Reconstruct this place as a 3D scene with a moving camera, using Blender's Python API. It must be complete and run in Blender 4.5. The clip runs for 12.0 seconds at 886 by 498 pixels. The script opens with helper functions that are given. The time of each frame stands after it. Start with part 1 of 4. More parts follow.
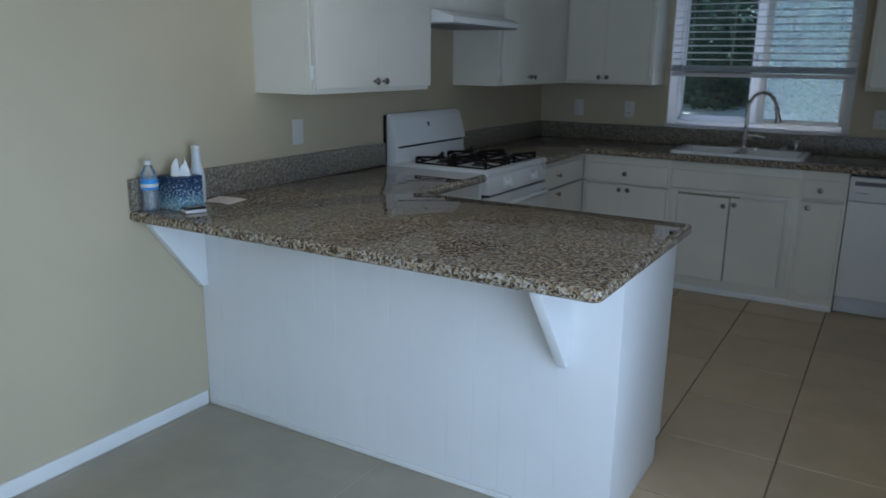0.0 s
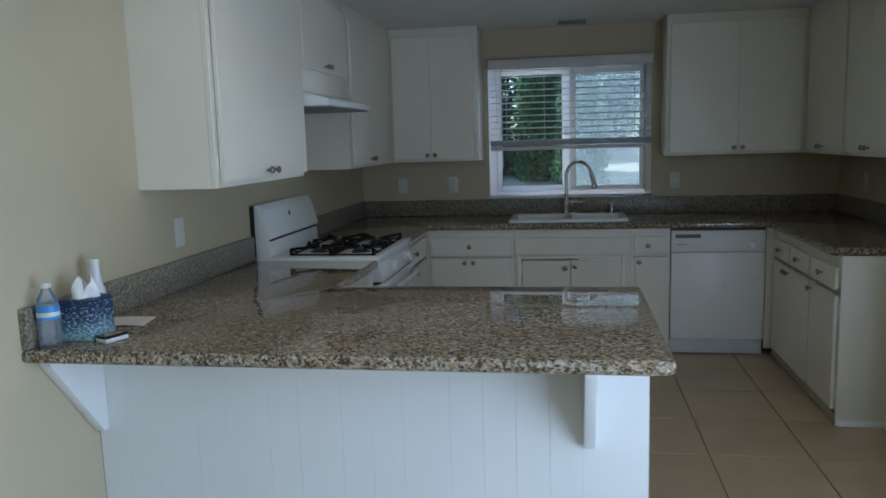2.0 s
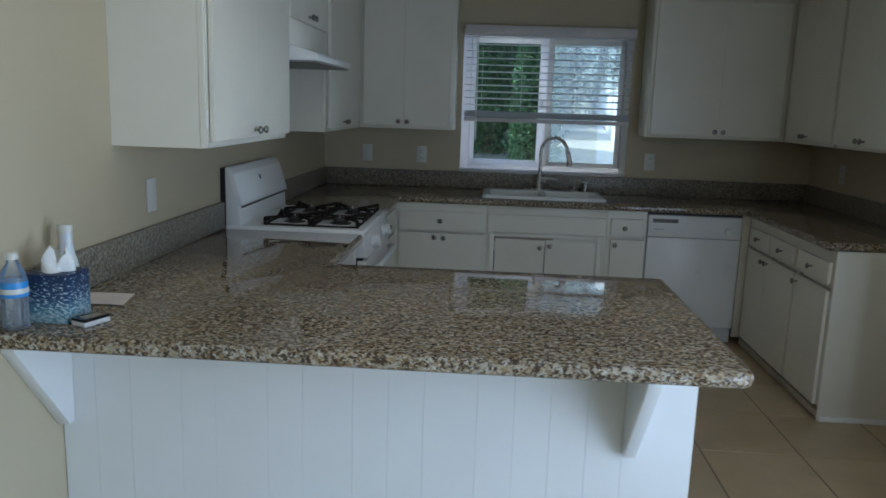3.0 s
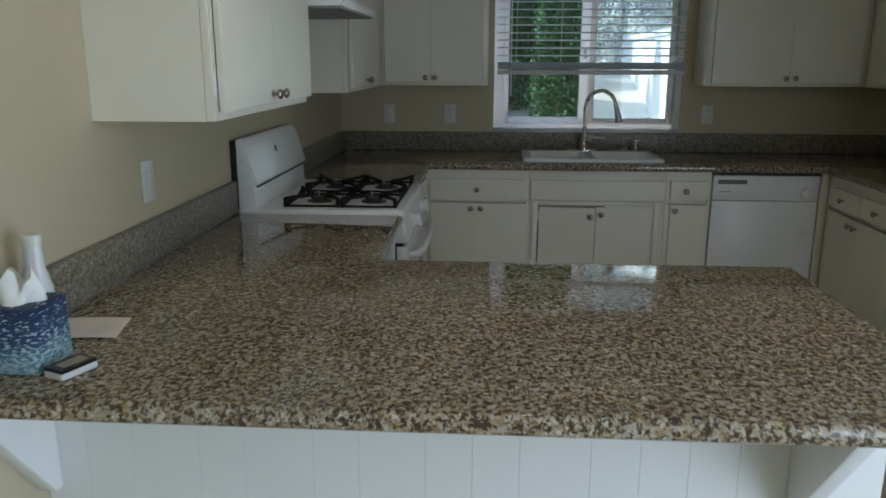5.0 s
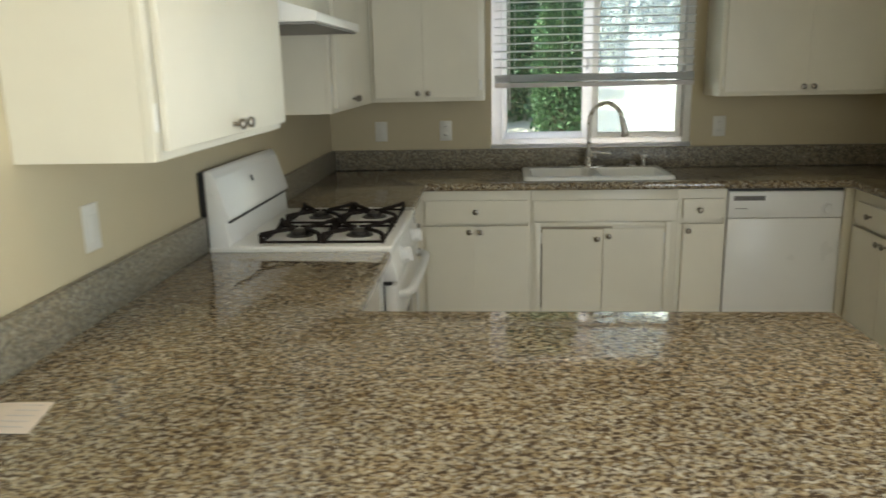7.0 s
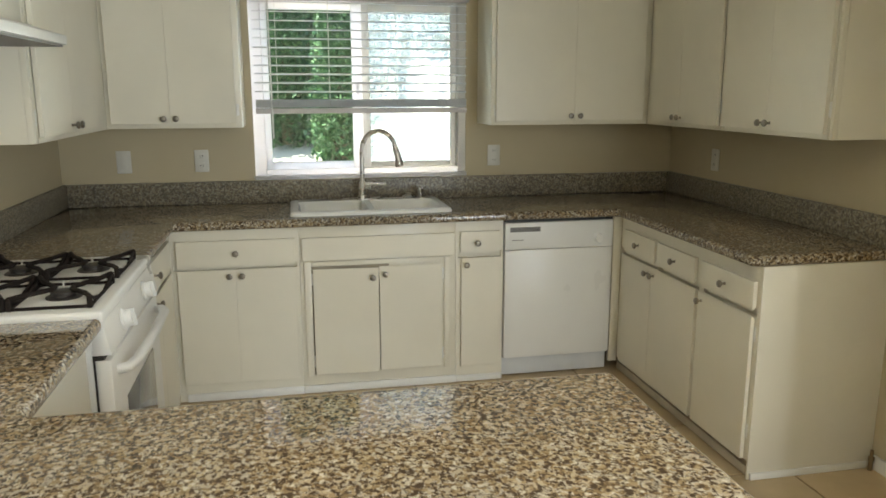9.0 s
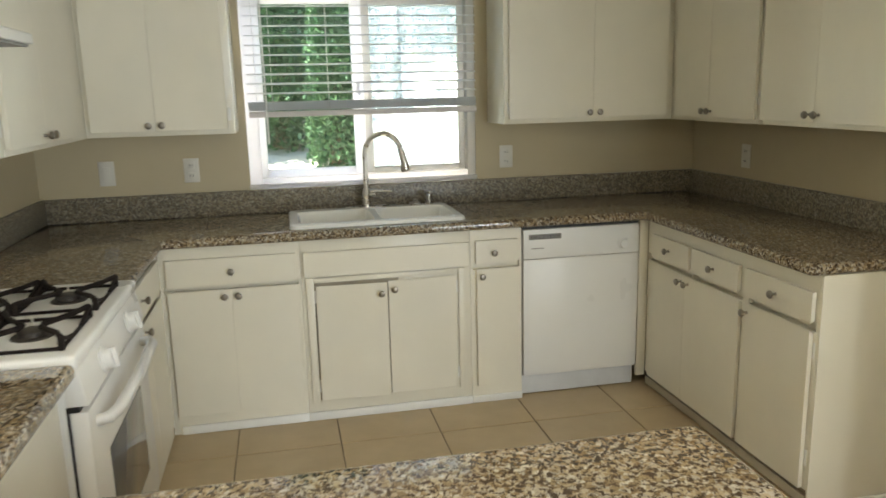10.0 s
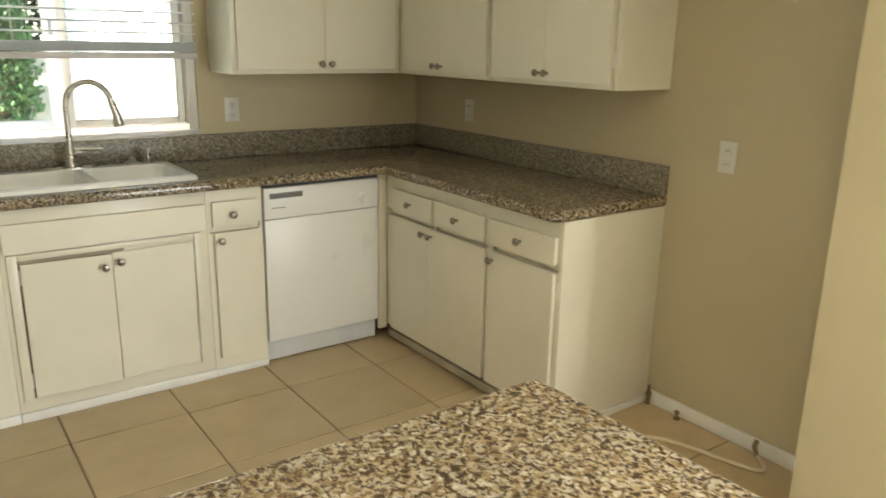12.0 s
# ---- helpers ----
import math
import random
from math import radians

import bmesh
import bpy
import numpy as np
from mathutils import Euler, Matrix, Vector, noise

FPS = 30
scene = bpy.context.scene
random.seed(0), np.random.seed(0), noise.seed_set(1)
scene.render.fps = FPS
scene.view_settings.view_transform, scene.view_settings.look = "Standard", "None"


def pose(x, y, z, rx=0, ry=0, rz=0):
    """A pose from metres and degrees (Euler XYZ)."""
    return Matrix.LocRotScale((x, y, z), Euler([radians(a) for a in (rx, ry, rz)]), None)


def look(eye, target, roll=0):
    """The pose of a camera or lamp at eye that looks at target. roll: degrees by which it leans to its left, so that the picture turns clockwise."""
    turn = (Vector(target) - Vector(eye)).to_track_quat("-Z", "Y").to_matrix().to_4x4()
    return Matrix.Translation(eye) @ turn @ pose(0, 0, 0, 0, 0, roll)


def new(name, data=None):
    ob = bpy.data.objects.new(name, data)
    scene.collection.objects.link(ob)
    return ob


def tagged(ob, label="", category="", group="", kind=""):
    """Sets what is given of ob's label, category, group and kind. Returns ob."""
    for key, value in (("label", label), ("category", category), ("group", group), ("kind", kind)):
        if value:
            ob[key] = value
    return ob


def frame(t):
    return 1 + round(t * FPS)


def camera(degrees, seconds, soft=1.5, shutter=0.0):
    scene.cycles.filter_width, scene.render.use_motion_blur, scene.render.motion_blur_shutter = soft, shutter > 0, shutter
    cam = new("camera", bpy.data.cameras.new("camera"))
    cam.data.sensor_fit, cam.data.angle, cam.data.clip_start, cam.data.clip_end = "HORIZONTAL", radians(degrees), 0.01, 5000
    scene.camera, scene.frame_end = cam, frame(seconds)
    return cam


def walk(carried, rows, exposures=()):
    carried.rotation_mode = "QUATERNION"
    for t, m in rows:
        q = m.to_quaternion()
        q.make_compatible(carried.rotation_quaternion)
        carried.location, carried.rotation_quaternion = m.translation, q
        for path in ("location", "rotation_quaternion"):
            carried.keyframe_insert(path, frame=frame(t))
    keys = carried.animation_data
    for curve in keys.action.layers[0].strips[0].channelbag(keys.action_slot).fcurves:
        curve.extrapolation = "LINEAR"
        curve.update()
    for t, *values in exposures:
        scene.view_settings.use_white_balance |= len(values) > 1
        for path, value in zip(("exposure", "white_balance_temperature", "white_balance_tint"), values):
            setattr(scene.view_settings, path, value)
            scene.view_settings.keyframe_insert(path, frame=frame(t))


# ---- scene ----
cam = camera(60.7, 12.0, soft=1.6, shutter=0.5)
PATH = [
    (0, (2.47, -5.668, 1.486), (1.48, -3.999, 1.003), 0.8),
    (0.5, (2.233, -5.702, 1.479), (1.39, -3.951, 1.007), -2.4),
    (1, (1.979, -5.746, 1.482), (1.322, -3.905, 1.057), -0.4),
    (1.5, (1.754, -5.833, 1.488), (1.351, -3.93, 1.022), -1.4),
    (2, (1.596, -5.782, 1.489), (1.267, -3.829, 1.206), -1.7),
    (2.3, (1.457, -5.682, 1.493), (1.192, -3.722, 1.196), -1.4),
    (2.5, (1.396, -5.635, 1.49), (1.217, -3.666, 1.185), 0.5),
    (2.7, (1.329, -5.604, 1.492), (1.204, -3.637, 1.151), 2.1),
    (4.3, (1.029, -5.224, 1.505), (0.952, -3.269, 1.091), -0.4),
    (4.5, (1.034, -5.16, 1.506), (0.875, -3.219, 1.051), -0.6),
    (5, (1.001, -5.005, 1.486), (0.874, -3.068, 1.003), 0.1),
    (5.5, (0.916, -4.839, 1.493), (0.895, -2.9, 1.005), 1.1),
    (6, (0.896, -4.775, 1.503), (0.811, -2.853, 0.957), 0.1),
    (6.5, (0.917, -4.746, 1.537), (0.746, -2.804, 1.089), -1.2),
    (7, (1.024, -4.698, 1.516), (0.884, -2.757, 1.055), -1.2),
    (7.5, (1.23, -4.617, 1.504), (1.283, -2.66, 1.098), -0.5),
    (7.7, (1.259, -4.59, 1.524), (1.359, -2.633, 1.124), -0.3),
    (9.3, (1.161, -4.247, 1.517), (1.567, -2.331, 1.112), -0.1),
    (9.5, (1.148, -4.194, 1.521), (1.525, -2.27, 1.126), 0.2),
    (10, (1.165, -3.993, 1.509), (1.566, -2.076, 1.101), -1.4),
    (10.5, (1.191, -3.841, 1.497), (1.793, -1.998, 1.006), -1.0),
    (11, (1.079, -3.763, 1.509), (1.901, -2.01, 1.008), -0.9),
    (11.5, (0.97, -3.738, 1.514), (1.998, -2.101, 0.998), 0.6),
    (12, (0.968, -3.779, 1.505), (2.099, -2.217, 0.976), 1.1),
]
EXPOSURES = [(0.0, 0.85, 5280, 13), (1.0, 1.02, 5310, 13), (2.5, 1.07, 5500, 12), (4.5, 0.97, 5500, 12), (5.0, 1.09, 6030, 11), (5.5, 1.33, 6450, 8), (6.5, 1.92, 7100, 10), (7.5, 2.38, 7330, 10), (9.5, 2.73, 7170, 12), (10.5, 2.88, 7340, 12), (12.0, 3.06, 7840, 11)]
walk(cam, [(t, look(eye, target, roll)) for t, eye, target, roll in PATH], EXPOSURES)
SKY_STRENGTH, SUN_STRENGTH, DOOR_WATTS, LAMP_STRENGTH = 0.15, 5.0, 25.0, 11.5

# ---- world, sun, large lights ----
world = bpy.data.worlds.new("sky")
scene.world = world
world.use_nodes = True
wn = world.node_tree.nodes
sky = wn.new("ShaderNodeTexSky")
sky.sky_type = "NISHITA"
sky.sun_disc = False
sky.sun_elevation = radians(50)
sky.sun_rotation = radians(273)
world.node_tree.links.new(sky.outputs[0], wn["Background"].inputs[0])
wn["Background"].inputs[1].default_value = SKY_STRENGTH

sun_data = bpy.data.lights.new("sun", "SUN")
sun_data.energy, sun_data.angle, sun_data.color = SUN_STRENGTH, radians(0.5), (1.0, 0.95, 0.88)
sun = new("sun", sun_data)
sun.matrix_world = look((-6.5, 3.0, 10.0), (1.7, 2.5, 0))

# daylight that enters by the glass door of the dining space
door_data = bpy.data.lights.new("door_daylight", "AREA")
door_data.shape, door_data.size, door_data.size_y = "RECTANGLE", 1.9, 1.9
door_data.energy, door_data.color = DOOR_WATTS, (0.74, 0.87, 1.0)
door_light = new("door_daylight", door_data)
door_light.matrix_world = look((2.95, -5.2, 1.03), (1.0, -4.95, 1.0))


# ---- materials ----
def material(name, color, rough=0.5, metal=0.0):
    m = bpy.data.materials.new(name)
    m.use_nodes = True
    b = m.node_tree.nodes["Principled BSDF"]
    b.inputs["Base Color"].default_value = (*color, 1)
    b.inputs["Roughness"].default_value = rough
    b.inputs["Metallic"].default_value = metal
    return m


def node(m, kind, **values):
    n = m.node_tree.nodes.new(kind)
    for key, value in values.items():
        n.inputs[key.replace("_", " ")].default_value = value
    return n


def join(m, a, b):
    m.node_tree.links.new(a, b)


def coords(m):
    return m.node_tree.nodes.new("ShaderNodeTexCoord").outputs["Object"]


def ramp(m, fac, stops):
    r = m.node_tree.nodes.new("ShaderNodeValToRGB")
    e = r.color_ramp.elements
    while len(e) < len(stops):
        e.new(0.5)
    for k, (p, c) in zip(e, stops):
        k.position, k.color = p, (*c, 1)
    join(m, fac, r.inputs[0])
    return r.outputs[0]


def painted(name, color, rough, blotch=0.06, grain=260.0, bump=0.08, stain=2.3, distance=0.002):
    """Paint on plaster or wood: two scales of variation and a fine relief."""
    m = material(name, color, rough)
    nodes = m.node_tree.nodes
    b = nodes["Principled BSDF"]
    at = coords(m)
    large = node(m, "ShaderNodeTexNoise", Scale=stain, Detail=4.0, Roughness=0.55)
    fine = node(m, "ShaderNodeTexNoise", Scale=grain, Detail=3.0)
    join(m, at, large.inputs["Vector"])
    join(m, at, fine.inputs["Vector"])
    low = tuple(c * (1 - blotch) for c in color)
    high = tuple(min(1, c * (1 + blotch)) for c in color)
    join(m, ramp(m, large.outputs[0], [(0.3, low), (0.7, high)]), b.inputs["Base Color"])
    rr = node(m, "ShaderNodeMapRange", To_Min=rough - 0.07, To_Max=rough + 0.07)
    join(m, large.outputs[0], rr.inputs[0])
    join(m, rr.outputs[0], b.inputs["Roughness"])
    bp = node(m, "ShaderNodeBump", Strength=bump, Distance=distance)
    join(m, fine.outputs[0], bp.inputs["Height"])
    join(m, bp.outputs[0], b.inputs["Normal"])
    return m


WALL = painted("beige_wall_paint", (0.505, 0.43, 0.29), 0.62, 0.05, 140.0, 0.25, 1.6)
CEIL = painted("ceiling_paint", (0.74, 0.72, 0.67), 0.8, 0.04, 90.0, 0.5, 1.5)
CREAM = painted("cream_cabinet_enamel", (0.76, 0.715, 0.60), 0.33, 0.035, 60.0, 0.05, 3.1)
GAP_SHADE = painted("door_gap_shade", (0.38, 0.33, 0.25), 0.7, 0.1)
WHITE = painted("white_panel_paint", (0.80, 0.80, 0.78), 0.38, 0.03, 70.0, 0.06, 2.4)
TRIM = painted("white_trim_paint", (0.80, 0.79, 0.75), 0.35, 0.05, 90.0, 0.06, 4.0)
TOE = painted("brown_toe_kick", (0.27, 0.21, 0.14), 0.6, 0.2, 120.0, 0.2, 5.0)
TOELIGHT = painted("grey_cream_toe_board", (0.44, 0.38, 0.29), 0.5, 0.15, 90.0, 0.2, 5.0)
APPL = painted("white_appliance_enamel", (0.80, 0.79, 0.76), 0.3, 0.015, 30.0, 0.01, 3.0)
APPL2 = painted("white_appliance_plastic", (0.77, 0.77, 0.755), 0.35, 0.02, 200.0, 0.03, 5.0)
KICK = painted("grey_kick_plate", (0.62, 0.63, 0.64), 0.4, 0.08, 100.0, 0.05, 6.0)
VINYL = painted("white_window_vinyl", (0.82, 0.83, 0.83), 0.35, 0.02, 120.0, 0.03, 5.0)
BLIND = painted("white_blind_slat", (0.80, 0.80, 0.80), 0.4, 0.03, 160.0, 0.06, 6.0)
RAILM = painted("pale_blind_rail", (0.62, 0.58, 0.57), 0.45, 0.06, 160.0, 0.06, 9.0)
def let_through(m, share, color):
    """Mixes translucency into a white plastic, so that daylight behind brightens it."""
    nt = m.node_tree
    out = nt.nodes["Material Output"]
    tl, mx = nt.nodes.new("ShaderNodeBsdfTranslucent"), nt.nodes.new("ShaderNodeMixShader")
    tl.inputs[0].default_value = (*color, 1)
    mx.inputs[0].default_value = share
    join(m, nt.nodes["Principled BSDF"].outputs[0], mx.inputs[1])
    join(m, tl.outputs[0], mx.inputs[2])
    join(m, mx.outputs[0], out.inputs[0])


# the window vinyl again, with shade on the right side put into its colour
VINYL_SHADE = painted("shaded_window_vinyl", (0.66, 0.645, 0.60), 0.4, 0.05, 120.0, 0.04, 5.0)
let_through(VINYL_SHADE, 0.35, (0.85, 0.85, 0.82))
# share raised to make the frame glow; solid vinyl would pass far less
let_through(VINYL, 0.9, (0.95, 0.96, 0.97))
let_through(BLIND, 0.75, (0.93, 0.95, 0.96))
PORC = painted("white_sink_porcelain", (0.82, 0.81, 0.77), 0.12, 0.02, 40.0, 0.01, 6.0)
IRON = painted("black_cast_iron", (0.014, 0.009, 0.007), 0.75, 0.25, 300.0, 0.25, 20.0)
BURN = painted("dark_burner_cap", (0.035, 0.03, 0.027), 0.4, 0.2, 200.0, 0.1, 20.0)
IRON.node_tree.nodes["Principled BSDF"].inputs["Specular IOR Level"].default_value = 0.25
NICKEL = painted("brushed_nickel", (0.48, 0.46, 0.42), 0.28, 0.08, 500.0, 0.05, 30.0)
NICKEL.node_tree.nodes["Principled BSDF"].inputs["Metallic"].default_value = 1.0
CHROME = material("chrome", (0.72, 0.72, 0.72), 0.1, 1.0)
KNOBM = painted("aged_pewter", (0.30, 0.27, 0.23), 0.34, 0.2, 300.0, 0.1, 40.0)
KNOBM.node_tree.nodes["Principled BSDF"].inputs["Metallic"].default_value = 1.0
PLATE = painted("white_plate_plastic", (0.64, 0.62, 0.56), 0.35, 0.02)
# black for small parts, and for strips that paint shade into gaps
BLACK = material("black_gap", (0.012, 0.012, 0.012), 0.5)
DARKGL = material("dark_oven_glass", (0.10, 0.10, 0.105), 0.06)
GREYL = material("grey_print", (0.24, 0.23, 0.22), 0.5)
PAPER = painted("pinkish_paper", (0.76, 0.66, 0.58), 0.7, 0.05, 300.0, 0.05, 20.0)
TISSUE = painted("white_tissue", (0.85, 0.84, 0.82), 0.9, 0.03, 60.0, 0.3, 30.0)
MILKY = material("milky_plastic", (0.62, 0.63, 0.64), 0.3)
MILKY.node_tree.nodes["Principled BSDF"].inputs["Subsurface Weight"].default_value = 0.2
PHONEB = material("black_phone_glass", (0.014, 0.012, 0.012), 0.09)
TANGL = material("tan_patch_gloss", (0.30, 0.25, 0.17), 0.12)
PHONES = material("silver_phone_edge", (0.75, 0.74, 0.73), 0.3)
CORD = material("white_cord", (0.74, 0.74, 0.72), 0.7)
PIPE = painted("beige_plastic_tube", (0.62, 0.52, 0.37), 0.45, 0.1)
BRASS = material("dull_brass", (0.30, 0.22, 0.13), 0.4, 0.9)
DIRT = painted("pale_dry_earth", (0.37, 0.335, 0.28), 0.95, 0.25, 40.0, 0.6, 0.8, 0.02)
BOUNCE = painted("pale_bounce_concrete", (0.52, 0.51, 0.48), 0.9, 0.12, 50.0, 0.4, 1.2, 0.005)
STUCCO = painted("white_stucco", (0.80, 0.80, 0.79), 0.9, 0.05, 60.0, 0.5, 1.0, 0.01)
BARK = painted("grey_bark", (0.13, 0.09, 0.06), 0.9, 0.3, 30.0, 0.9, 8.0, 0.01)


def leafy(name, dark, light):
    m = material(name, light, 0.6)
    b = m.node_tree.nodes["Principled BSDF"]
    geo = m.node_tree.nodes.new("ShaderNodeNewGeometry")
    join(m, ramp(m, geo.outputs["Random Per Island"], [(0.0, dark), (1.0, light)]), b.inputs["Base Color"])
    return m


LEAF = leafy("conifer_needles", (0.02, 0.06, 0.03), (0.085, 0.175, 0.065))
# hedge in shade: the darkness is put into its leaf colours
LEAF_SHADE = leafy("shaded_hedge_leaves", (0.010, 0.022, 0.018), (0.035, 0.07, 0.04))


def granite():
    m = material("speckled_granite", (0.3, 0.25, 0.2), 0.07)
    b = m.node_tree.nodes["Principled BSDF"]
    at = coords(m)
    warp = node(m, "ShaderNodeTexNoise", Scale=90.0, Detail=2.0)
    join(m, at, warp.inputs["Vector"])
    mix = m.node_tree.nodes.new("ShaderNodeVectorMath")
    mix.operation = "MULTIPLY_ADD"
    join(m, warp.outputs["Color"], mix.inputs[0])
    mix.inputs[1].default_value = (0.012, 0.012, 0.012)
    join(m, at, mix.inputs[2])
    # grains of tan, cream and grey feldspar
    cell = node(m, "ShaderNodeTexVoronoi", Scale=120.0)
    join(m, mix.outputs[0], cell.inputs["Vector"])
    split = m.node_tree.nodes.new("ShaderNodeSeparateColor")
    join(m, cell.outputs["Color"], split.inputs[0])
    base = ramp(m, split.outputs[0], [(0.0, (0.185, 0.126, 0.066)), (0.30, (0.315, 0.24, 0.14)), (0.52, (0.425, 0.355, 0.245)), (0.78, (0.36, 0.325, 0.265)), (1.0, (0.58, 0.53, 0.43))])
    # dark mica flecks
    fleck = node(m, "ShaderNodeTexNoise", Scale=100.0, Detail=3.0, Roughness=0.6, Distortion=0.7)
    join(m, mix.outputs[0], fleck.inputs["Vector"])
    mask = ramp(m, fleck.outputs[0], [(0.445, (1, 1, 1)), (0.512, (0, 0, 0))])
    two = m.node_tree.nodes.new("ShaderNodeMix")
    two.data_type = "RGBA"
    join(m, mask, two.inputs["Factor"])
    join(m, base, two.inputs[6])
    two.inputs[7].default_value = (0.07, 0.048, 0.03, 1)
    # broad drift of the tone
    drift = node(m, "ShaderNodeTexNoise", Scale=3.0, Detail=3.0)
    join(m, at, drift.inputs["Vector"])
    tone = ramp(m, drift.outputs[0], [(0.3, (0.86, 0.86, 0.88)), (0.7, (1.08, 1.04, 1.0))])
    mul = m.node_tree.nodes.new("ShaderNodeMix")
    mul.data_type, mul.blend_type = "RGBA", "MULTIPLY"
    mul.inputs["Factor"].default_value = 1.0
    join(m, two.outputs[2], mul.inputs[6])
    join(m, tone, mul.inputs[7])
    join(m, mul.outputs[2], b.inputs["Base Color"])
    b.inputs["Specular IOR Level"].default_value = 0.36
    rr = node(m, "ShaderNodeMapRange", To_Min=0.03, To_Max=0.07)
    join(m, drift.outputs[0], rr.inputs[0])
    join(m, rr.outputs[0], b.inputs["Roughness"])
    return m


def soften(m, name, rough):
    """The same stone with a duller, calmer finish."""
    m = m.copy()
    m.name = name
    b = m.node_tree.nodes["Principled BSDF"]
    for link in list(b.inputs["Roughness"].links):
        m.node_tree.links.remove(link)
    b.inputs["Roughness"].default_value = rough
    src = b.inputs["Base Color"].links[0].from_socket
    grey = m.node_tree.nodes.new("ShaderNodeMix")
    grey.data_type, grey.blend_type = "RGBA", "MULTIPLY"
    grey.inputs["Factor"].default_value = 1.0
    join(m, src, grey.inputs[6])
    grey.inputs[7].default_value = (0.86, 0.91, 0.93, 1)
    calm = m.node_tree.nodes.new("ShaderNodeMix")
    calm.data_type = "RGBA"
    calm.inputs["Factor"].default_value = 0.4
    join(m, grey.outputs[2], calm.inputs[6])
    calm.inputs[7].default_value = (0.205, 0.185, 0.15, 1)
    join(m, calm.outputs[2], b.inputs["Base Color"])
    return m


GRANITE = granite()
STRIP = soften(GRANITE, "honed_granite_strip", 0.32)


def tile_clay(name, low, high):
    m = material(name, low, 0.3)
    b = m.node_tree.nodes["Principled BSDF"]
    at = m.node_tree.nodes.new("ShaderNodeNewGeometry").outputs["Position"]
    info = m.node_tree.nodes.new("ShaderNodeObjectInfo")
    cloud = node(m, "ShaderNodeTexNoise", Scale=5.0, Detail=5.0, Roughness=0.6)
    join(m, at, cloud.inputs["Vector"])
    speck = node(m, "ShaderNodeTexNoise", Scale=160.0, Detail=2.0)
    join(m, at, speck.inputs["Vector"])
    base = ramp(m, cloud.outputs[0], [(0.3, low), (0.7, high)])
    tint = ramp(m, info.outputs["Random"], [(0.0, (0.92, 0.92, 0.92)), (1.0, (1.06, 1.05, 1.03))])
    mul = m.node_tree.nodes.new("ShaderNodeMix")
    mul.data_type, mul.blend_type = "RGBA", "MULTIPLY"
    mul.inputs["Factor"].default_value = 1.0
    join(m, base, mul.inputs[6])
    join(m, tint, mul.inputs[7])
    join(m, mul.outputs[2], b.inputs["Base Color"])
    rr = node(m, "ShaderNodeMapRange", To_Min=0.24, To_Max=0.42)
    join(m, cloud.outputs[0], rr.inputs[0])
    join(m, rr.outputs[0], b.inputs["Roughness"])
    bp = node(m, "ShaderNodeBump", Strength=0.1, Distance=0.002)
    join(m, speck.outputs[0], bp.inputs["Height"])
    join(m, bp.outputs[0], b.inputs["Normal"])
    return m


TILE = tile_clay("tan_ceramic_tile", (0.47, 0.355, 0.21), (0.56, 0.432, 0.268))
DINTILE = tile_clay("grey_tan_tile", (0.31, 0.28, 0.21), (0.38, 0.34, 0.26))
PALE_GROUT = painted("pale_grout", (0.46, 0.43, 0.36), 0.9, 0.1, 200.0, 0.4, 3.0)
GROUT = painted("brown_grout", (0.25, 0.19, 0.125), 0.9, 0.2, 200.0, 0.4, 3.0)


def clear_glass(name, tint):
    m = bpy.data.materials.new(name)
    m.use_nodes = True
    nt = m.node_tree
    nt.nodes.remove(nt.nodes["Principled BSDF"])
    out = nt.nodes["Material Output"]
    tr, gl, fr, mx = (nt.nodes.new("ShaderNodeBsdf" + k) if k in ("Transparent", "Glossy") else nt.nodes.new(k) for k in ("Transparent", "Glossy", "ShaderNodeFresnel", "ShaderNodeMixShader"))
    tr.inputs[0].default_value = tint
    gl.inputs["Roughness"].default_value = 0.02
    fr.inputs[0].default_value = 1.45
    join(m, fr.outputs[0], mx.inputs[0])
    join(m, tr.outputs[0], mx.inputs[1])
    join(m, gl.outputs[0], mx.inputs[2])
    join(m, mx.outputs[0], out.inputs[0])
    return m


GLASS = clear_glass("window_glass", (0.86, 0.95, 0.94, 1))
BOTTLE = clear_glass("thin_clear_plastic", (0.94, 0.96, 0.95, 1))
_b = BOTTLE.node_tree
_d, _m = _b.nodes.new("ShaderNodeBsdfDiffuse"), _b.nodes.new("ShaderNodeMixShader")
_d.inputs[0].default_value = (0.72, 0.78, 0.86, 1)
_m.inputs[0].default_value = 0.12
join(BOTTLE, _b.nodes["Mix Shader"].outputs[0], _m.inputs[1])
join(BOTTLE, _d.outputs[0], _m.inputs[2])
join(BOTTLE, _m.outputs[0], _b.nodes["Material Output"].inputs[0])


def insect_screen():
    m = bpy.data.materials.new("pale_insect_screen")
    m.use_nodes = True
    nt = m.node_tree
    nt.nodes.remove(nt.nodes["Principled BSDF"])
    tr, df, mx = nt.nodes.new("ShaderNodeBsdfTransparent"), nt.nodes.new("ShaderNodeBsdfTranslucent"), nt.nodes.new("ShaderNodeMixShader")
    df.inputs[0].default_value = (0.82, 0.85, 0.88, 1)
    mx.inputs[0].default_value = 0.22
    join(m, tr.outputs[0], mx.inputs[1])
    join(m, df.outputs[0], mx.inputs[2])
    join(m, mx.outputs[0], nt.nodes["Material Output"].inputs[0])
    return m


SCREEN = insect_screen()


def glowing(name, color, strength):
    m = material(name, (0.85, 0.85, 0.82), 0.4)
    b = m.node_tree.nodes["Principled BSDF"]
    b.inputs["Emission Color"].default_value = (*color, 1)
    b.inputs["Emission Strength"].default_value = strength
    return m


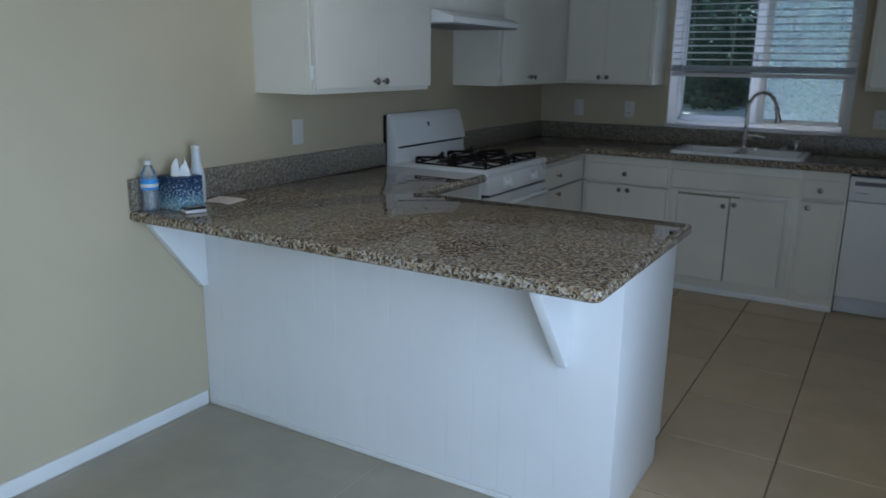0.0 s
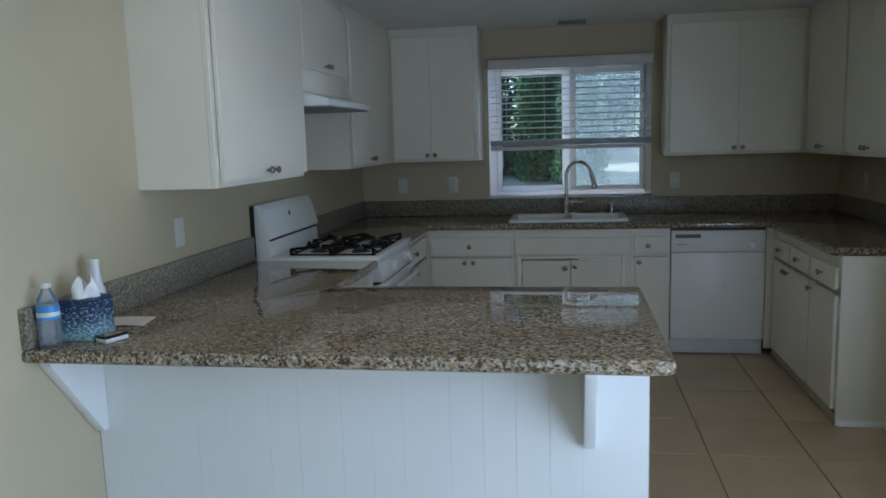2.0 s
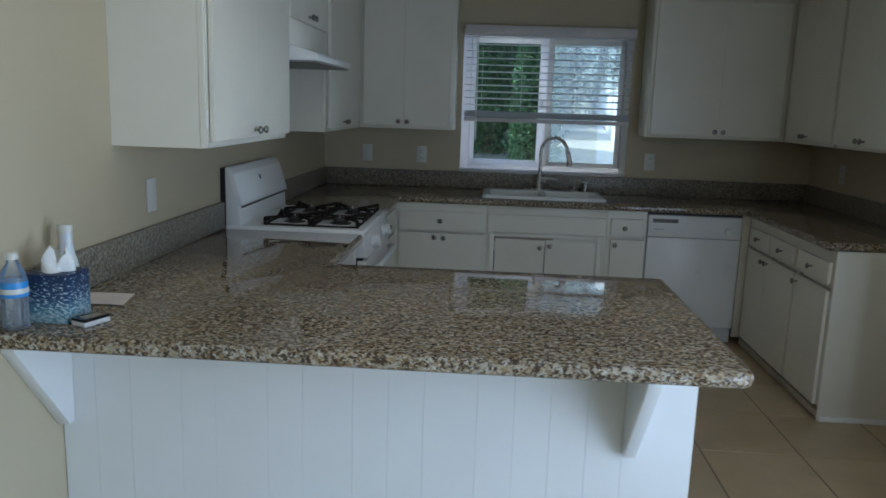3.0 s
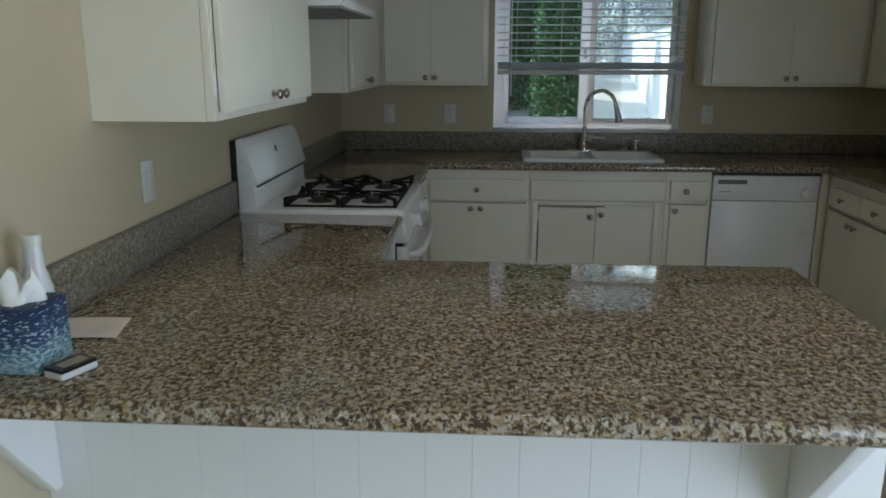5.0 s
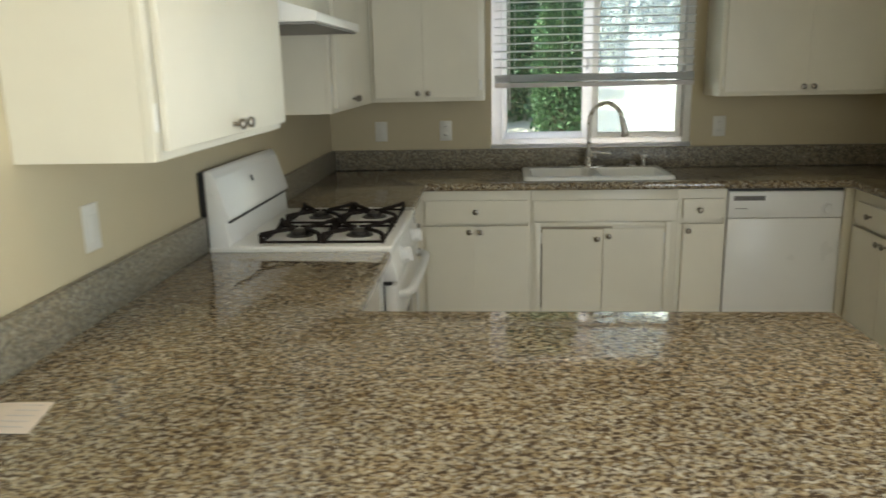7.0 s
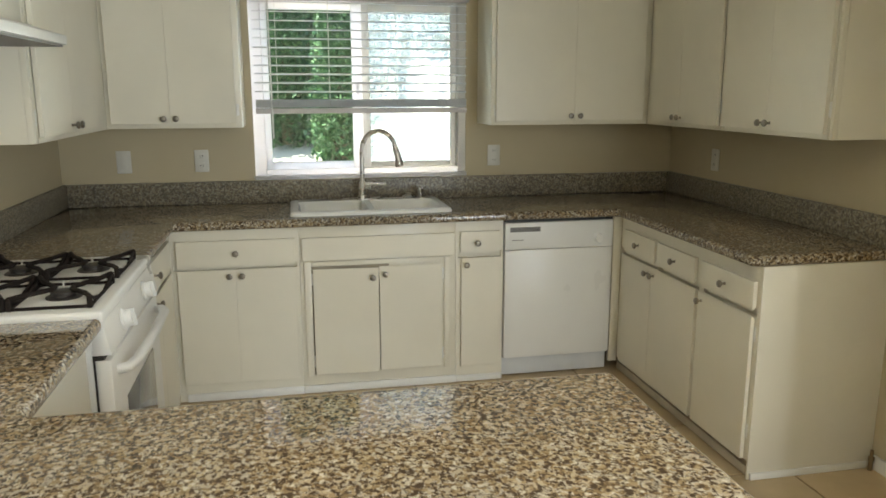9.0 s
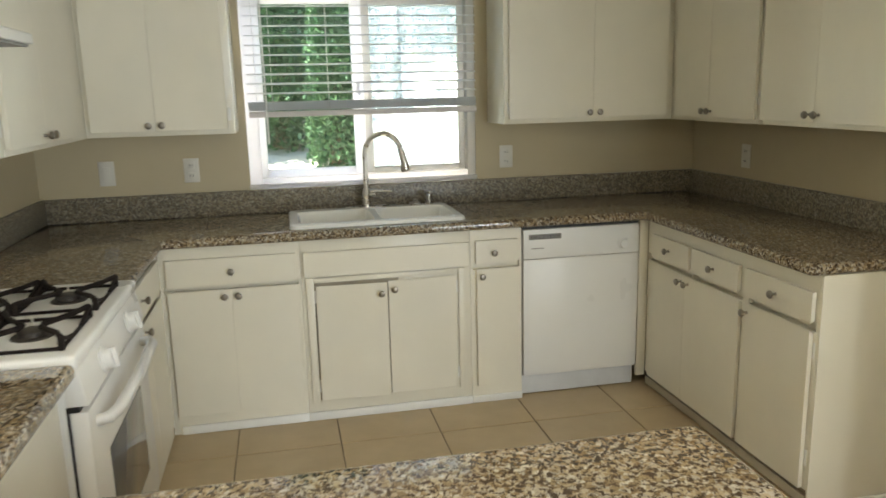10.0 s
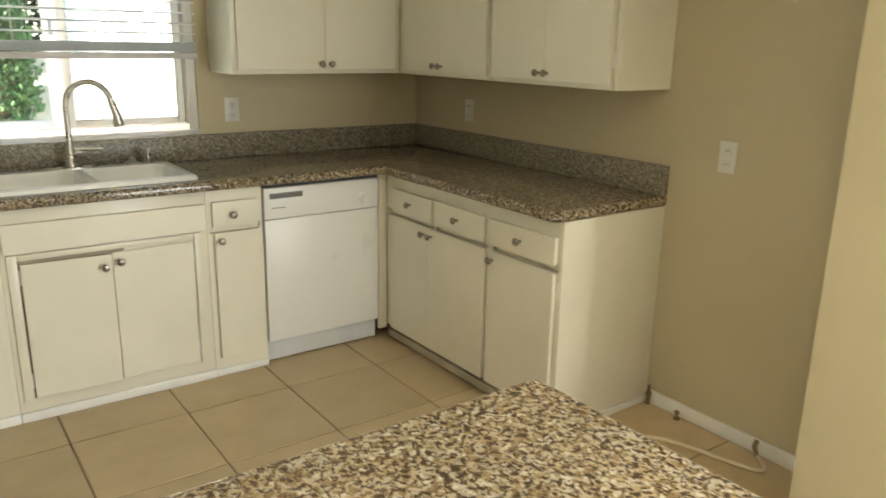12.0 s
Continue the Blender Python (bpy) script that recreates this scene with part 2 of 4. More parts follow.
LAMP = glowing("lit_lamp_diffuser", (1.0, 0.85, 0.64), LAMP_STRENGTH)


def tissue_print():
    """Navy carton with flattened pale flecks that thicken towards a teal foot."""
    m = material("blue_wave_print", (0.02, 0.06, 0.16), 0.45)
    b = m.node_tree.nodes["Principled BSDF"]
    at = coords(m)
    sep = m.node_tree.nodes.new("ShaderNodeSeparateXYZ")
    join(m, at, sep.inputs[0])
    flat = m.node_tree.nodes.new("ShaderNodeMapping")
    flat.inputs["Scale"].default_value = (1.0, 1.0, 2.6)
    join(m, at, flat.inputs["Vector"])
    fleck = node(m, "ShaderNodeTexNoise", Scale=95.0, Detail=2.0, Roughness=0.5)
    join(m, flat.outputs[0], fleck.inputs["Vector"])
    high = node(m, "ShaderNodeMapRange", From_Min=CT, From_Max=CT + 0.128)
    join(m, sep.outputs[2], high.inputs[0])
    ground = ramp(m, high.outputs[0], [(0.0, (0.16, 0.33, 0.38)), (0.25, (0.07, 0.20, 0.28)), (0.5, (0.014, 0.05, 0.12)), (1.0, (0.008, 0.022, 0.07))])
    # fleck threshold rises with height
    add = m.node_tree.nodes.new("ShaderNodeMath")
    add.operation = "MULTIPLY_ADD"
    join(m, high.outputs[0], add.inputs[0])
    add.inputs[1].default_value = -0.17
    join(m, fleck.outputs[0], add.inputs[2])
    mask = ramp(m, add.outputs[0], [(0.46, (0, 0, 0)), (0.50, (1, 1, 1))])
    mix = m.node_tree.nodes.new("ShaderNodeMix")
    mix.data_type = "RGBA"
    join(m, mask, mix.inputs["Factor"])
    join(m, ground, mix.inputs[6])
    mix.inputs[7].default_value = (0.46, 0.56, 0.60, 1)
    join(m, mix.outputs[2], b.inputs["Base Color"])
    return m


CT, CB = 0.914, 0.872   # worktop, top and underside
PRINT = tissue_print()
BLUE = material("blue_bottle_label", (0.05, 0.26, 0.62), 0.4)


# ---- building helpers ----
def add_box(bm, x0, x1, y0, y1, z0, z1, bevel=0.0, segments=2, m=None):
    made = bmesh.ops.create_cube(bm, size=1.0)["verts"]
    for v in made:
        v.co = Vector(((x0 + x1) / 2 + v.co.x * (x1 - x0), (y0 + y1) / 2 + v.co.y * (y1 - y0), (z0 + z1) / 2 + v.co.z * (z1 - z0)))
    if m is not None:
        bmesh.ops.transform(bm, matrix=m, verts=made)
    if bevel > 0:
        edges = list({e for v in made for e in v.link_edges})
        bmesh.ops.bevel(bm, geom=edges, offset=bevel, segments=segments, affect="EDGES", profile=0.5)


def box(*a, **k):
    bm = bmesh.new()
    add_box(bm, *a, **k)
    return bm


def add_lathe(bm, profile, m, count=20):
    """A turned shape: (radius, height) pairs, spun about the local z of m."""
    rings = []
    for r, h in profile:
        rings.append([bm.verts.new(m @ Vector((r * math.cos(a), r * math.sin(a), h))) for a in (math.tau * k / count for k in range(count))])
    for lo, hi in zip(rings, rings[1:]):
        for k in range(count):
            bm.faces.new((lo[k], lo[(k + 1) % count], hi[(k + 1) % count], hi[k]))
    bm.faces.new(list(reversed(rings[0])))
    bm.faces.new(rings[-1])


def lathe(profile, m, count=20):
    bm = bmesh.new()
    add_lathe(bm, profile, m, count)
    bmesh.ops.recalc_face_normals(bm, faces=bm.faces)
    return bm


def add_tube(bm, points, radius, count=12):
    """A round bar along points; radius is a number or one for each point."""
    pts = [Vector(p) for p in points]
    rad = radius if isinstance(radius, (list, tuple)) else [radius] * len(pts)
    rings, side = [], None
    for k, p in enumerate(pts):
        way = (pts[min(k + 1, len(pts) - 1)] - pts[max(k - 1, 0)]).normalized()
        if side is None:
            side = way.orthogonal().normalized()
        side = (side - way * side.dot(way)).normalized()
        up = way.cross(side)
        rings.append([bm.verts.new(p + (side * math.cos(a) + up * math.sin(a)) * rad[k]) for a in (math.tau * j / count for j in range(count))])
    for lo, hi in zip(rings, rings[1:]):
        for j in range(count):
            bm.faces.new((lo[j], lo[(j + 1) % count], hi[(j + 1) % count], hi[j]))
    bm.faces.new(list(reversed(rings[0])))
    bm.faces.new(rings[-1])


def tube(points, radius, count=10):
    bm = bmesh.new()
    add_tube(bm, points, radius, count)
    bmesh.ops.recalc_face_normals(bm, faces=bm.faces)
    return bm


def extrude_y(profile, y0, y1, bevel=0.0):
    """A solid with an (x, z) outline, from y0 to y1."""
    bm = bmesh.new()
    a = [bm.verts.new((x, y0, z)) for x, z in profile]
    b = [bm.verts.new((x, y1, z)) for x, z in profile]
    bm.faces.new(a)
    bm.faces.new(list(reversed(b)))
    n = len(a)
    for k in range(n):
        bm.faces.new((a[k], b[k], b[(k + 1) % n], a[(k + 1) % n]))
    bmesh.ops.recalc_face_normals(bm, faces=bm.faces)
    if bevel:
        bmesh.ops.bevel(bm, geom=list(bm.edges), offset=bevel, segments=2, affect="EDGES", profile=0.5)
    return bm


def extrude_x(profile, x0, x1, bevel=0.0):
    """A solid with a (y, z) outline, from x0 to x1."""
    bm = extrude_y(profile, x0, x1, bevel)
    for v in bm.verts:
        v.co = Vector((v.co.y, v.co.x, v.co.z))
    bmesh.ops.reverse_faces(bm, faces=bm.faces)
    return bm


def to_mesh(name, bm, mat, smooth=True):
    me = bpy.data.meshes.new(name)
    bm.to_mesh(me)
    bm.free()
    me.materials.append(mat)
    if smooth:
        for p in me.polygons:
            p.use_smooth = p.area < 0.0016
        me.set_sharp_from_angle(angle=radians(38))
    return me


def hold(ob, parent):
    ob.parent = parent
    if parent.type == "EMPTY":
        ob.matrix_parent_inverse = Matrix.Translation(parent.location).inverted()
    return ob


def part(name, bm, mat, parent, label=""):
    ob = new(name, to_mesh(name, bm, mat))
    return tagged(hold(ob, parent), label)


def placed(name, mesh, m, parent, label=""):
    """A part that shares its mesh with others, at the pose m."""
    ob = new(name, mesh)
    hold(ob, parent)
    ob.matrix_basis = m
    return tagged(ob, label)


def thing(name, place, label, category, group="", kind=""):
    ob = new(name)
    ob.location = place
    ob.empty_display_size = 0.1
    return tagged(ob, label, category, group, kind)


def solid(name, bm, mat, label, category, group="", kind=""):
    return tagged(new(name, to_mesh(name, bm, mat)), label, category, group, kind)


# ---- large structure ----
E, CEIL_Z, SOUTH, DIN_E = 3.49, 2.29, -7.0, 3.05


def wall(name, boxes, mat=WALL, label="beige painted plaster wall"):
    bm = bmesh.new()
    for b in boxes:
        add_box(bm, *b)
    return solid(name, bm, mat, label, "wall", kind="structure")


wall("wall_west", [(-0.12, 0, SOUTH - 0.12, 0.14, 0, CEIL_Z)])
WX0, WX1, WZ0, WZ1 = 1.0, 2.195, 1.04, 2.05
wall("wall_north", [(0, WX0, 0, 0.14, 0, CEIL_Z), (WX1, E, 0, 0.14, 0, CEIL_Z), (WX0, WX1, 0, 0.14, 0, WZ0 - 0.004), (WX0, WX1, 0, 0.14, WZ1, CEIL_Z)], label="beige painted kitchen wall with a window opening")
wall("wall_east", [(E, E + 0.12, -2.75, 0.14, 0, CEIL_Z)], label="beige painted wall beside the kitchen cabinets")
DY0, DY1 = -6.25, -4.15   # glass door opening
wall("wall_partition", [(DIN_E + 0.12, E + 0.12, -2.87, -2.75, 0, CEIL_Z)], label="beige painted partition beside the empty fridge alcove")
wall("wall_dining_east", [(DIN_E, DIN_E + 0.12, SOUTH - 0.12, DY0, 0, CEIL_Z), (DIN_E, DIN_E + 0.12, DY1, -2.75, 0, CEIL_Z), (DIN_E, DIN_E + 0.12, DY0, DY1, 2.05, CEIL_Z)], label="beige painted wall with a glass door opening")
wall("wall_south", [(0, DIN_E, SOUTH - 0.12, SOUTH, 0, CEIL_Z)])
wall("ceiling", [(-0.12, E + 0.12, -2.87, 0.14, CEIL_Z, CEIL_Z + 0.1), (-0.12, DIN_E + 0.12, SOUTH - 0.12, -2.87, CEIL_Z, CEIL_Z + 0.1)], CEIL, "white painted plaster ceiling")["category"] = "ceiling"
floor = wall("floor", [(-0.12, E + 0.12, -2.87, 0.14, -0.1, -0.004), (-0.12, DIN_E + 0.12, SOUTH - 0.12, -2.87, -0.1, -0.004)], GROUT, "tan ceramic tile floor with dark grout")
floor["category"] = "floor"

# sliding glass door behind the walk
door = thing("door_1", (DIN_E + 0.06, (DY0 + DY1) / 2, 0), "white framed sliding glass door", "door", kind="structure")
bm = bmesh.new()
MY = (DY0 + DY1) / 2
for b in ((DY0, DY0 + 0.06, 0, 2.05), (DY1 - 0.06, DY1, 0, 2.05), (MY - 0.04, MY + 0.04, 0.05, 1.99), (DY0 + 0.06, DY1 - 0.06, 0, 0.05), (DY0 + 0.06, DY1 - 0.06, 1.99, 2.05)):
    add_box(bm, DIN_E + 0.02, DIN_E + 0.1, b[0], b[1], b[2], b[3], bevel=0.004)
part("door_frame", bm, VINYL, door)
for y0, y1 in ((DY0 + 0.06, MY - 0.04), (MY + 0.04, DY1 - 0.06)):
    pane = part("pane", box(DIN_E + 0.058, DIN_E + 0.064, y0, y1, 0.05, 1.99), GLASS, door)
    pane.visible_shadow = False


def skirting(name, bm, label, mat=TRIM, category="baseboard"):
    solid(name, bm, mat, label, category, kind="structure")


PEN_Y = -3.522   # face of the panel under the overhang
skirting("baseboard_west", box(0, 0.014, SOUTH, PEN_Y - 0.016, 0, 0.062, bevel=0.004), "white painted baseboard, scuffed")
skirting("baseboard_alcove", box(E - 0.014, E, -2.748, -1.862, 0, 0.06, bevel=0.004), "white painted baseboard in the fridge alcove")
skirting("baseboard_partition", box(DIN_E - 0.014, DIN_E, DY1, -2.752, 0, 0.06, bevel=0.004), "white painted baseboard of the dining space")

# window: vinyl slider set in the opening
win = thing("window_1", (1.6, 0.07, WZ0), "white vinyl sliding window over the sink", "window", kind="structure")
# right jamb takes the vinyl that is darkened for shade
for name, x0, x1, z0, z1, mat in (("jamb", WX0, 1.062, WZ0, WZ1, VINYL), ("jamb", 2.15, WX1, WZ0, WZ1, VINYL_SHADE), ("bottom_rail", 1.0622, 2.1498, WZ0, 1.092, VINYL), ("head_rail", 1.0622, 2.1498, 2.0, WZ1, VINYL)):
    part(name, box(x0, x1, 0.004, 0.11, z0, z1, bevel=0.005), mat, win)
bm = bmesh.new()
for x0, x1, z0, z1 in ((1.062, 1.096, 1.092, 2.0), (1.548, 1.606, 1.092, 2.0), (1.096, 1.548, 1.092, 1.132), (1.096, 1.548, 1.955, 2.0)):
    add_box(bm, x0, x1, 0.022, 0.058, z0, z1, bevel=0.004)
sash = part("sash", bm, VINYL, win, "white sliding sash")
pane = part("pane", box(1.09, 1.552, 0.038, 0.043, 1.125, 1.96), GLASS, sash)
pane.visible_shadow = False
bm = bmesh.new()
for x0, x1, z0, z1 in ((1.596, 1.650, 1.092, 2.0), (2.118, 2.15, 1.092, 2.0), (1.65, 2.118, 1.092, 1.122), (1.65, 2.118, 1.955, 2.0)):
    add_box(bm, x0, x1, 0.062, 0.096, z0, z1, bevel=0.004)
sash = part("sash", bm, VINYL_SHADE, win, "beige-white fixed sash, vinyl toned down for its shade")
pane = part("pane", box(1.645, 2.122, 0.074, 0.079, 1.116, 1.96), GLASS, sash)
pane.visible_shadow = False
part("insect_screen", box(1.645, 2.122, 0.1, 0.1012, 1.1, 1.98), SCREEN, win, "pale mesh screen")
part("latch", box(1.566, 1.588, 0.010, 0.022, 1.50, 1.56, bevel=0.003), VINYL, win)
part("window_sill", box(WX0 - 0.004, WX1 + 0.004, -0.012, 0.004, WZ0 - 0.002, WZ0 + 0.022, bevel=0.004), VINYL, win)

# window blind, raised part of the way
blind = thing("window_blind", (1.6, -0.03, 2.0), "white horizontal slat blind raised over the sink window", "blind")
BX0, BX1 = 1.02, 2.185
part("headrail", box(BX0 - 0.01, BX1 + 0.012, -0.072, -0.003, 2.0, 2.068, bevel=0.006), RAILM, blind, "pale valance board")
slat_bm = bmesh.new()
rows = []
for k in range(7):
    u = -0.024 + 0.048 * k / 6
    h = 0.0022 * (1 - (u / 0.024) ** 2)
    rows.append((u, h))
top = [[slat_bm.verts.new((x, u, h + 0.0015)) for u, h in rows] for x in (-(BX1 - BX0) / 2, (BX1 - BX0) / 2)]
low = [[slat_bm.verts.new((x, u, h - 0.0015)) for u, h in rows] for x in (-(BX1 - BX0) / 2, (BX1 - BX0) / 2)]
for k in range(6):
    slat_bm.faces.new((top[0][k], top[1][k], top[1][k + 1], top[0][k + 1]))
    slat_bm.faces.new((low[0][k + 1], low[1][k + 1], low[1][k], low[0][k]))
for s, f in ((0, 1), (1, 1)):
    slat_bm.faces.new(top[s] + list(reversed(low[s])))
for k in (0, 6):
    slat_bm.faces.new((top[0][k], low[0][k], low[1][k], top[1][k]))
bmesh.ops.recalc_face_normals(slat_bm, faces=slat_bm.faces)
slat_mesh = to_mesh("slat", slat_bm, BLIND)
for k in range(11):
    placed("slat", slat_mesh, pose((BX0 + BX1) / 2, -0.032, 1.984 - 0.0466 * k, 8 + random.uniform(-2, 2), random.uniform(-0.15, 0.15), 0), blind)
for k in range(9):
    placed("slat", slat_mesh, pose((BX0 + BX1) / 2 + random.uniform(-0.002, 0.002), -0.032 + random.uniform(-0.002, 0.002), 1.474 - 0.0047 * k, 0, 0, 0), blind)
part("bottom_rail", box(BX0, BX1 + 0.003, -0.058, -0.006, 1.402, 1.43, bevel=0.004), RAILM, blind, "pale bottom rail")
for x in (1.14, 1.42, 1.79, 2.07):
    bm = bmesh.new()
    for y in (-0.057, -0.007):
        add_tube(bm, [(x, y, 1.43), (x, y, 2.0)], 0.0012, 5)
    part("ladder_cord", bm, CORD, blind)
part("tilt_wand", tube([(1.105, -0.064, 1.995), (1.106, -0.066, 1.7), (1.108, -0.066, 1.27)], 0.0045, 8), CORD, blind, "clear plastic tilt wand")


# ---- worktops ----
def rounded(points):
    """Outline from (x, y, radius) corners."""
    out = []
    n = len(points)
    for k in range(n):
        p, r = Vector(points[k][:2]), points[k][2]
        if r <= 0:
            out.append(p)
            continue
        a = (Vector(points[k - 1][:2]) - p).normalized()
        b = (Vector(points[(k + 1) % n][:2]) - p).normalized()
        c = p + (a + b) * r
        s, e = p + a * r - c, p + b * r - c
        for j in range(7):
            w = j / 6
            out.append(c + (s * math.cos(w * math.pi / 2) + e * math.sin(w * math.pi / 2)))
    return out


def slab(outline, hole, z0, z1, nose):
    bm = bmesh.new()
    edges = []
    for loop in (outline, hole):
        if not loop:
            continue
        vs = [bm.verts.new((p[0], p[1], z1)) for p in loop]
        edges += [bm.edges.new((vs[k], vs[(k + 1) % len(vs)])) for k in range(len(vs))]
    bmesh.ops.triangle_fill(bm, edges=edges, use_beauty=True)
    bmesh.ops.recalc_face_normals(bm, faces=bm.faces)
    if bm.faces[:][0].normal.z < 0:
        bmesh.ops.reverse_faces(bm, faces=bm.faces)
    made = bmesh.ops.extrude_face_region(bm, geom=bm.faces[:])
    down = [v for v in made["geom"] if isinstance(v, bmesh.types.BMVert)]
    for v in down:
        v.co.z = z0
    bm.normal_update()
    bmesh.ops.recalc_face_normals(bm, faces=bm.faces)
    sharp = [e for e in bm.edges if len(e.link_faces) == 2 and abs(e.link_faces[0].normal.z - e.link_faces[1].normal.z) > 0.7]
    bmesh.ops.bevel(bm, geom=sharp, offset=nose, segments=4, affect="EDGES", profile=0.5)
    return bm


work_a = thing("worktop", (0.9, -3.3, CB), "polished brown speckled granite peninsula worktop with rounded edge", "worktop")
outline = rounded([(0.001, -3.85, 0), (1.868, -3.85, 0.035), (1.868, -2.84, 0.02), (0.665, -2.84, 0.03), (0.665, -2.185, 0.012), (0.001, -2.185, 0)])
part("slab", slab(outline, None, CB, CT, 0.016), GRANITE, work_a)
part("backsplash", box(0.001, 0.024, -3.848, -2.186, CT, 1.036, bevel=0.003), STRIP, work_a, "granite backsplash strip")

work_b = thing("worktop", (1.7, -0.4, CB), "polished brown speckled granite worktop round three walls", "worktop")
outline = rounded([(0.001, -1.408, 0), (0.64, -1.408, 0.01), (0.64, -0.645, 0.03), (2.866, -0.645, 0.03), (2.866, -1.85, 0.03), (E - 0.001, -1.85, 0), (E - 0.001, -0.001, 0), (0.001, -0.001, 0)])
hole = [(1.21, -0.545), (1.965, -0.545), (1.965, -0.16), (1.21, -0.16)]
part("slab", slab(outline, hole, CB, CT, 0.016), GRANITE, work_b)
part("backsplash", box(0.024, E - 0.024, -0.022, -0.001, CT, 1.036, bevel=0.003), STRIP, work_b, "granite backsplash strip")
part("backsplash", box(0.001, 0.024, -1.406, -0.001, CT, 1.036, bevel=0.003), STRIP, work_b, "granite backsplash strip")
part("backsplash", box(E - 0.024, E - 0.001, -1.85, -0.001, CT, 1.036, bevel=0.003), STRIP, work_b, "granite backsplash strip")

# ---- cabinets ----
knob_bm = bmesh.new()
add_lathe(knob_bm, [(0.007, 0.0), (0.005, 0.004), (0.0045, 0.014), (0.009, 0.017), (0.0145, 0.021), (0.0155, 0.026), (0.012, 0.031), (0.004, 0.033)], Matrix(), 14)
bmesh.ops.recalc_face_normals(knob_bm, faces=knob_bm.faces)
KNOB = to_mesh("knob", knob_bm, KNOBM)
hinge_bm = bmesh.new()
add_box(hinge_bm, -0.011, 0.0, 0.0, 0.003, -0.028, 0.028, bevel=0.0012, segments=1)
add_tube(hinge_bm, [(0.0, 0.003, -0.03), (0.0, 0.003, 0.03)], 0.0035, 8)
HINGE = to_mesh("hinge", hinge_bm, TRIM)

# local frames in which u runs along a cabinet front, w out of it, z up


def face_frame(side):
    """Maps (u, out, z) to the room for cabinets on that wall."""
    if side == "n":
        return lambda u, w, z: Vector((u, -w, z))
    if side == "w":
        return lambda u, w, z: Vector((w, u, z))
    return lambda u, w, z: Vector((E - w, u, z))


def side_box(side, u0, u1, w0, w1, z0, z1, bevel=0.0):
    at = face_frame(side)
    a, b = at(u0, w0, z0), at(u1, w1, z1)
    return box(min(a.x, b.x), max(a.x, b.x), min(a.y, b.y), max(a.y, b.y), z0, z1, bevel=bevel)


def out_turn(side):
    return {"n": (90, 0, 0), "w": (0, 90, 0), "e": (0, -90, 0)}[side]


def front(name, side, u0, u1, z0, z1, w, parent, knobs=(), hinges=(), cut_low=0.0, cut_high=0.0):
    """A flat overlay door or drawer front, with its knobs and hinges; cut_low and cut_high slope the back of its edges away as finger pulls."""
    at = face_frame(side)
    bm = bmesh.new()
    outer = [at(u, w + 0.021, z) for u, z in ((u0, z0), (u1, z0), (u1, z1), (u0, z1))]
    inner = [at(u, w + 0.004, z) for u, z in ((u0, z0 + cut_low), (u1, z0 + cut_low), (u1, z1 - cut_high), (u0, z1 - cut_high))]
    a, b = [bm.verts.new(p) for p in outer], [bm.verts.new(p) for p in inner]
    bm.faces.new(a)
    bm.faces.new(list(reversed(b)))
    for k in range(4):
        bm.faces.new((a[k], b[k], b[(k + 1) % 4], a[(k + 1) % 4]))
    bmesh.ops.recalc_face_normals(bm, faces=bm.faces)
    bmesh.ops.bevel(bm, geom=list(bm.edges), offset=0.001, segments=1, affect="EDGES", profile=0.5)
    ob = part(name, bm, CREAM, parent)
    for u, z in knobs:
        placed("knob", KNOB, Matrix.Translation(at(u, w + 0.021, z)) @ pose(0, 0, 0, *out_turn(side)), ob, "round aged metal knob")
    spin = {"n": 180, "w": 90, "e": -90}[side]
    for u, z in hinges:
        placed("hinge", HINGE, Matrix.Translation(at(u, w + 0.002, z)) @ pose(0, 0, 0, 0, 0, spin), ob, "painted-over hinge")
    return ob


def cabinet(name, side, u0, u1, depth, z0, z1, label, wall_gap=0.001, toe=0.0, slot=None, stiles=(), slits=()):
    """A carcass; with slot (z0, z1) its face frame leaves a dark finger gap between drawers and doors, crossed by the stiles; slits are upright gaps beside doors."""
    at = face_frame(side)
    c = at((u0 + u1) / 2, depth / 2, z0)
    ob = thing(name, c, label, "cabinet")
    if slits:
        part("body", side_box(side, u0, u1, wall_gap, depth - 0.022, z0, z1), CREAM, ob)
        cuts = [u0, *(v for pair in slits for v in pair), u1]
        bm = bmesh.new()
        for a, b in zip(cuts[::2], cuts[1::2]):
            p, q = at(a, depth - 0.0218, z0), at(b, depth, z1)
            add_box(bm, min(p.x, q.x), max(p.x, q.x), min(p.y, q.y), max(p.y, q.y), z0, z1, bevel=0.002, segments=1)
        part("face_frame", bm, CREAM, ob)
        return ob
    if not slot:
        part("body", side_box(side, u0, u1, wall_gap, depth, z0 + toe, z1, bevel=0.003), CREAM, ob)
        return ob
    part("body", side_box(side, u0, u1, wall_gap, depth - 0.022, z0 + toe, z1), CREAM, ob)
    pieces = [(u0, u1, slot[1], z1), (u0, u1, z0 + toe, slot[0])] + [(max(u0, a), min(u1, b), slot[0], slot[1]) for a, b in ((u0, u0 + 0.012), (u1 - 0.012, u1), *stiles)]
    bm = bmesh.new()
    for a, b, lo, hi in pieces:
        p, q = at(a, depth - 0.0218, lo), at(b, depth, hi)
        add_box(bm, min(p.x, q.x), max(p.x, q.x), min(p.y, q.y), max(p.y, q.y), lo, hi)
    part("face_frame", bm, CREAM, ob)
    return ob


UB = 1.338    # underside of the wall cabinets
UT = CEIL_Z - 0.001
KZ = 1.388

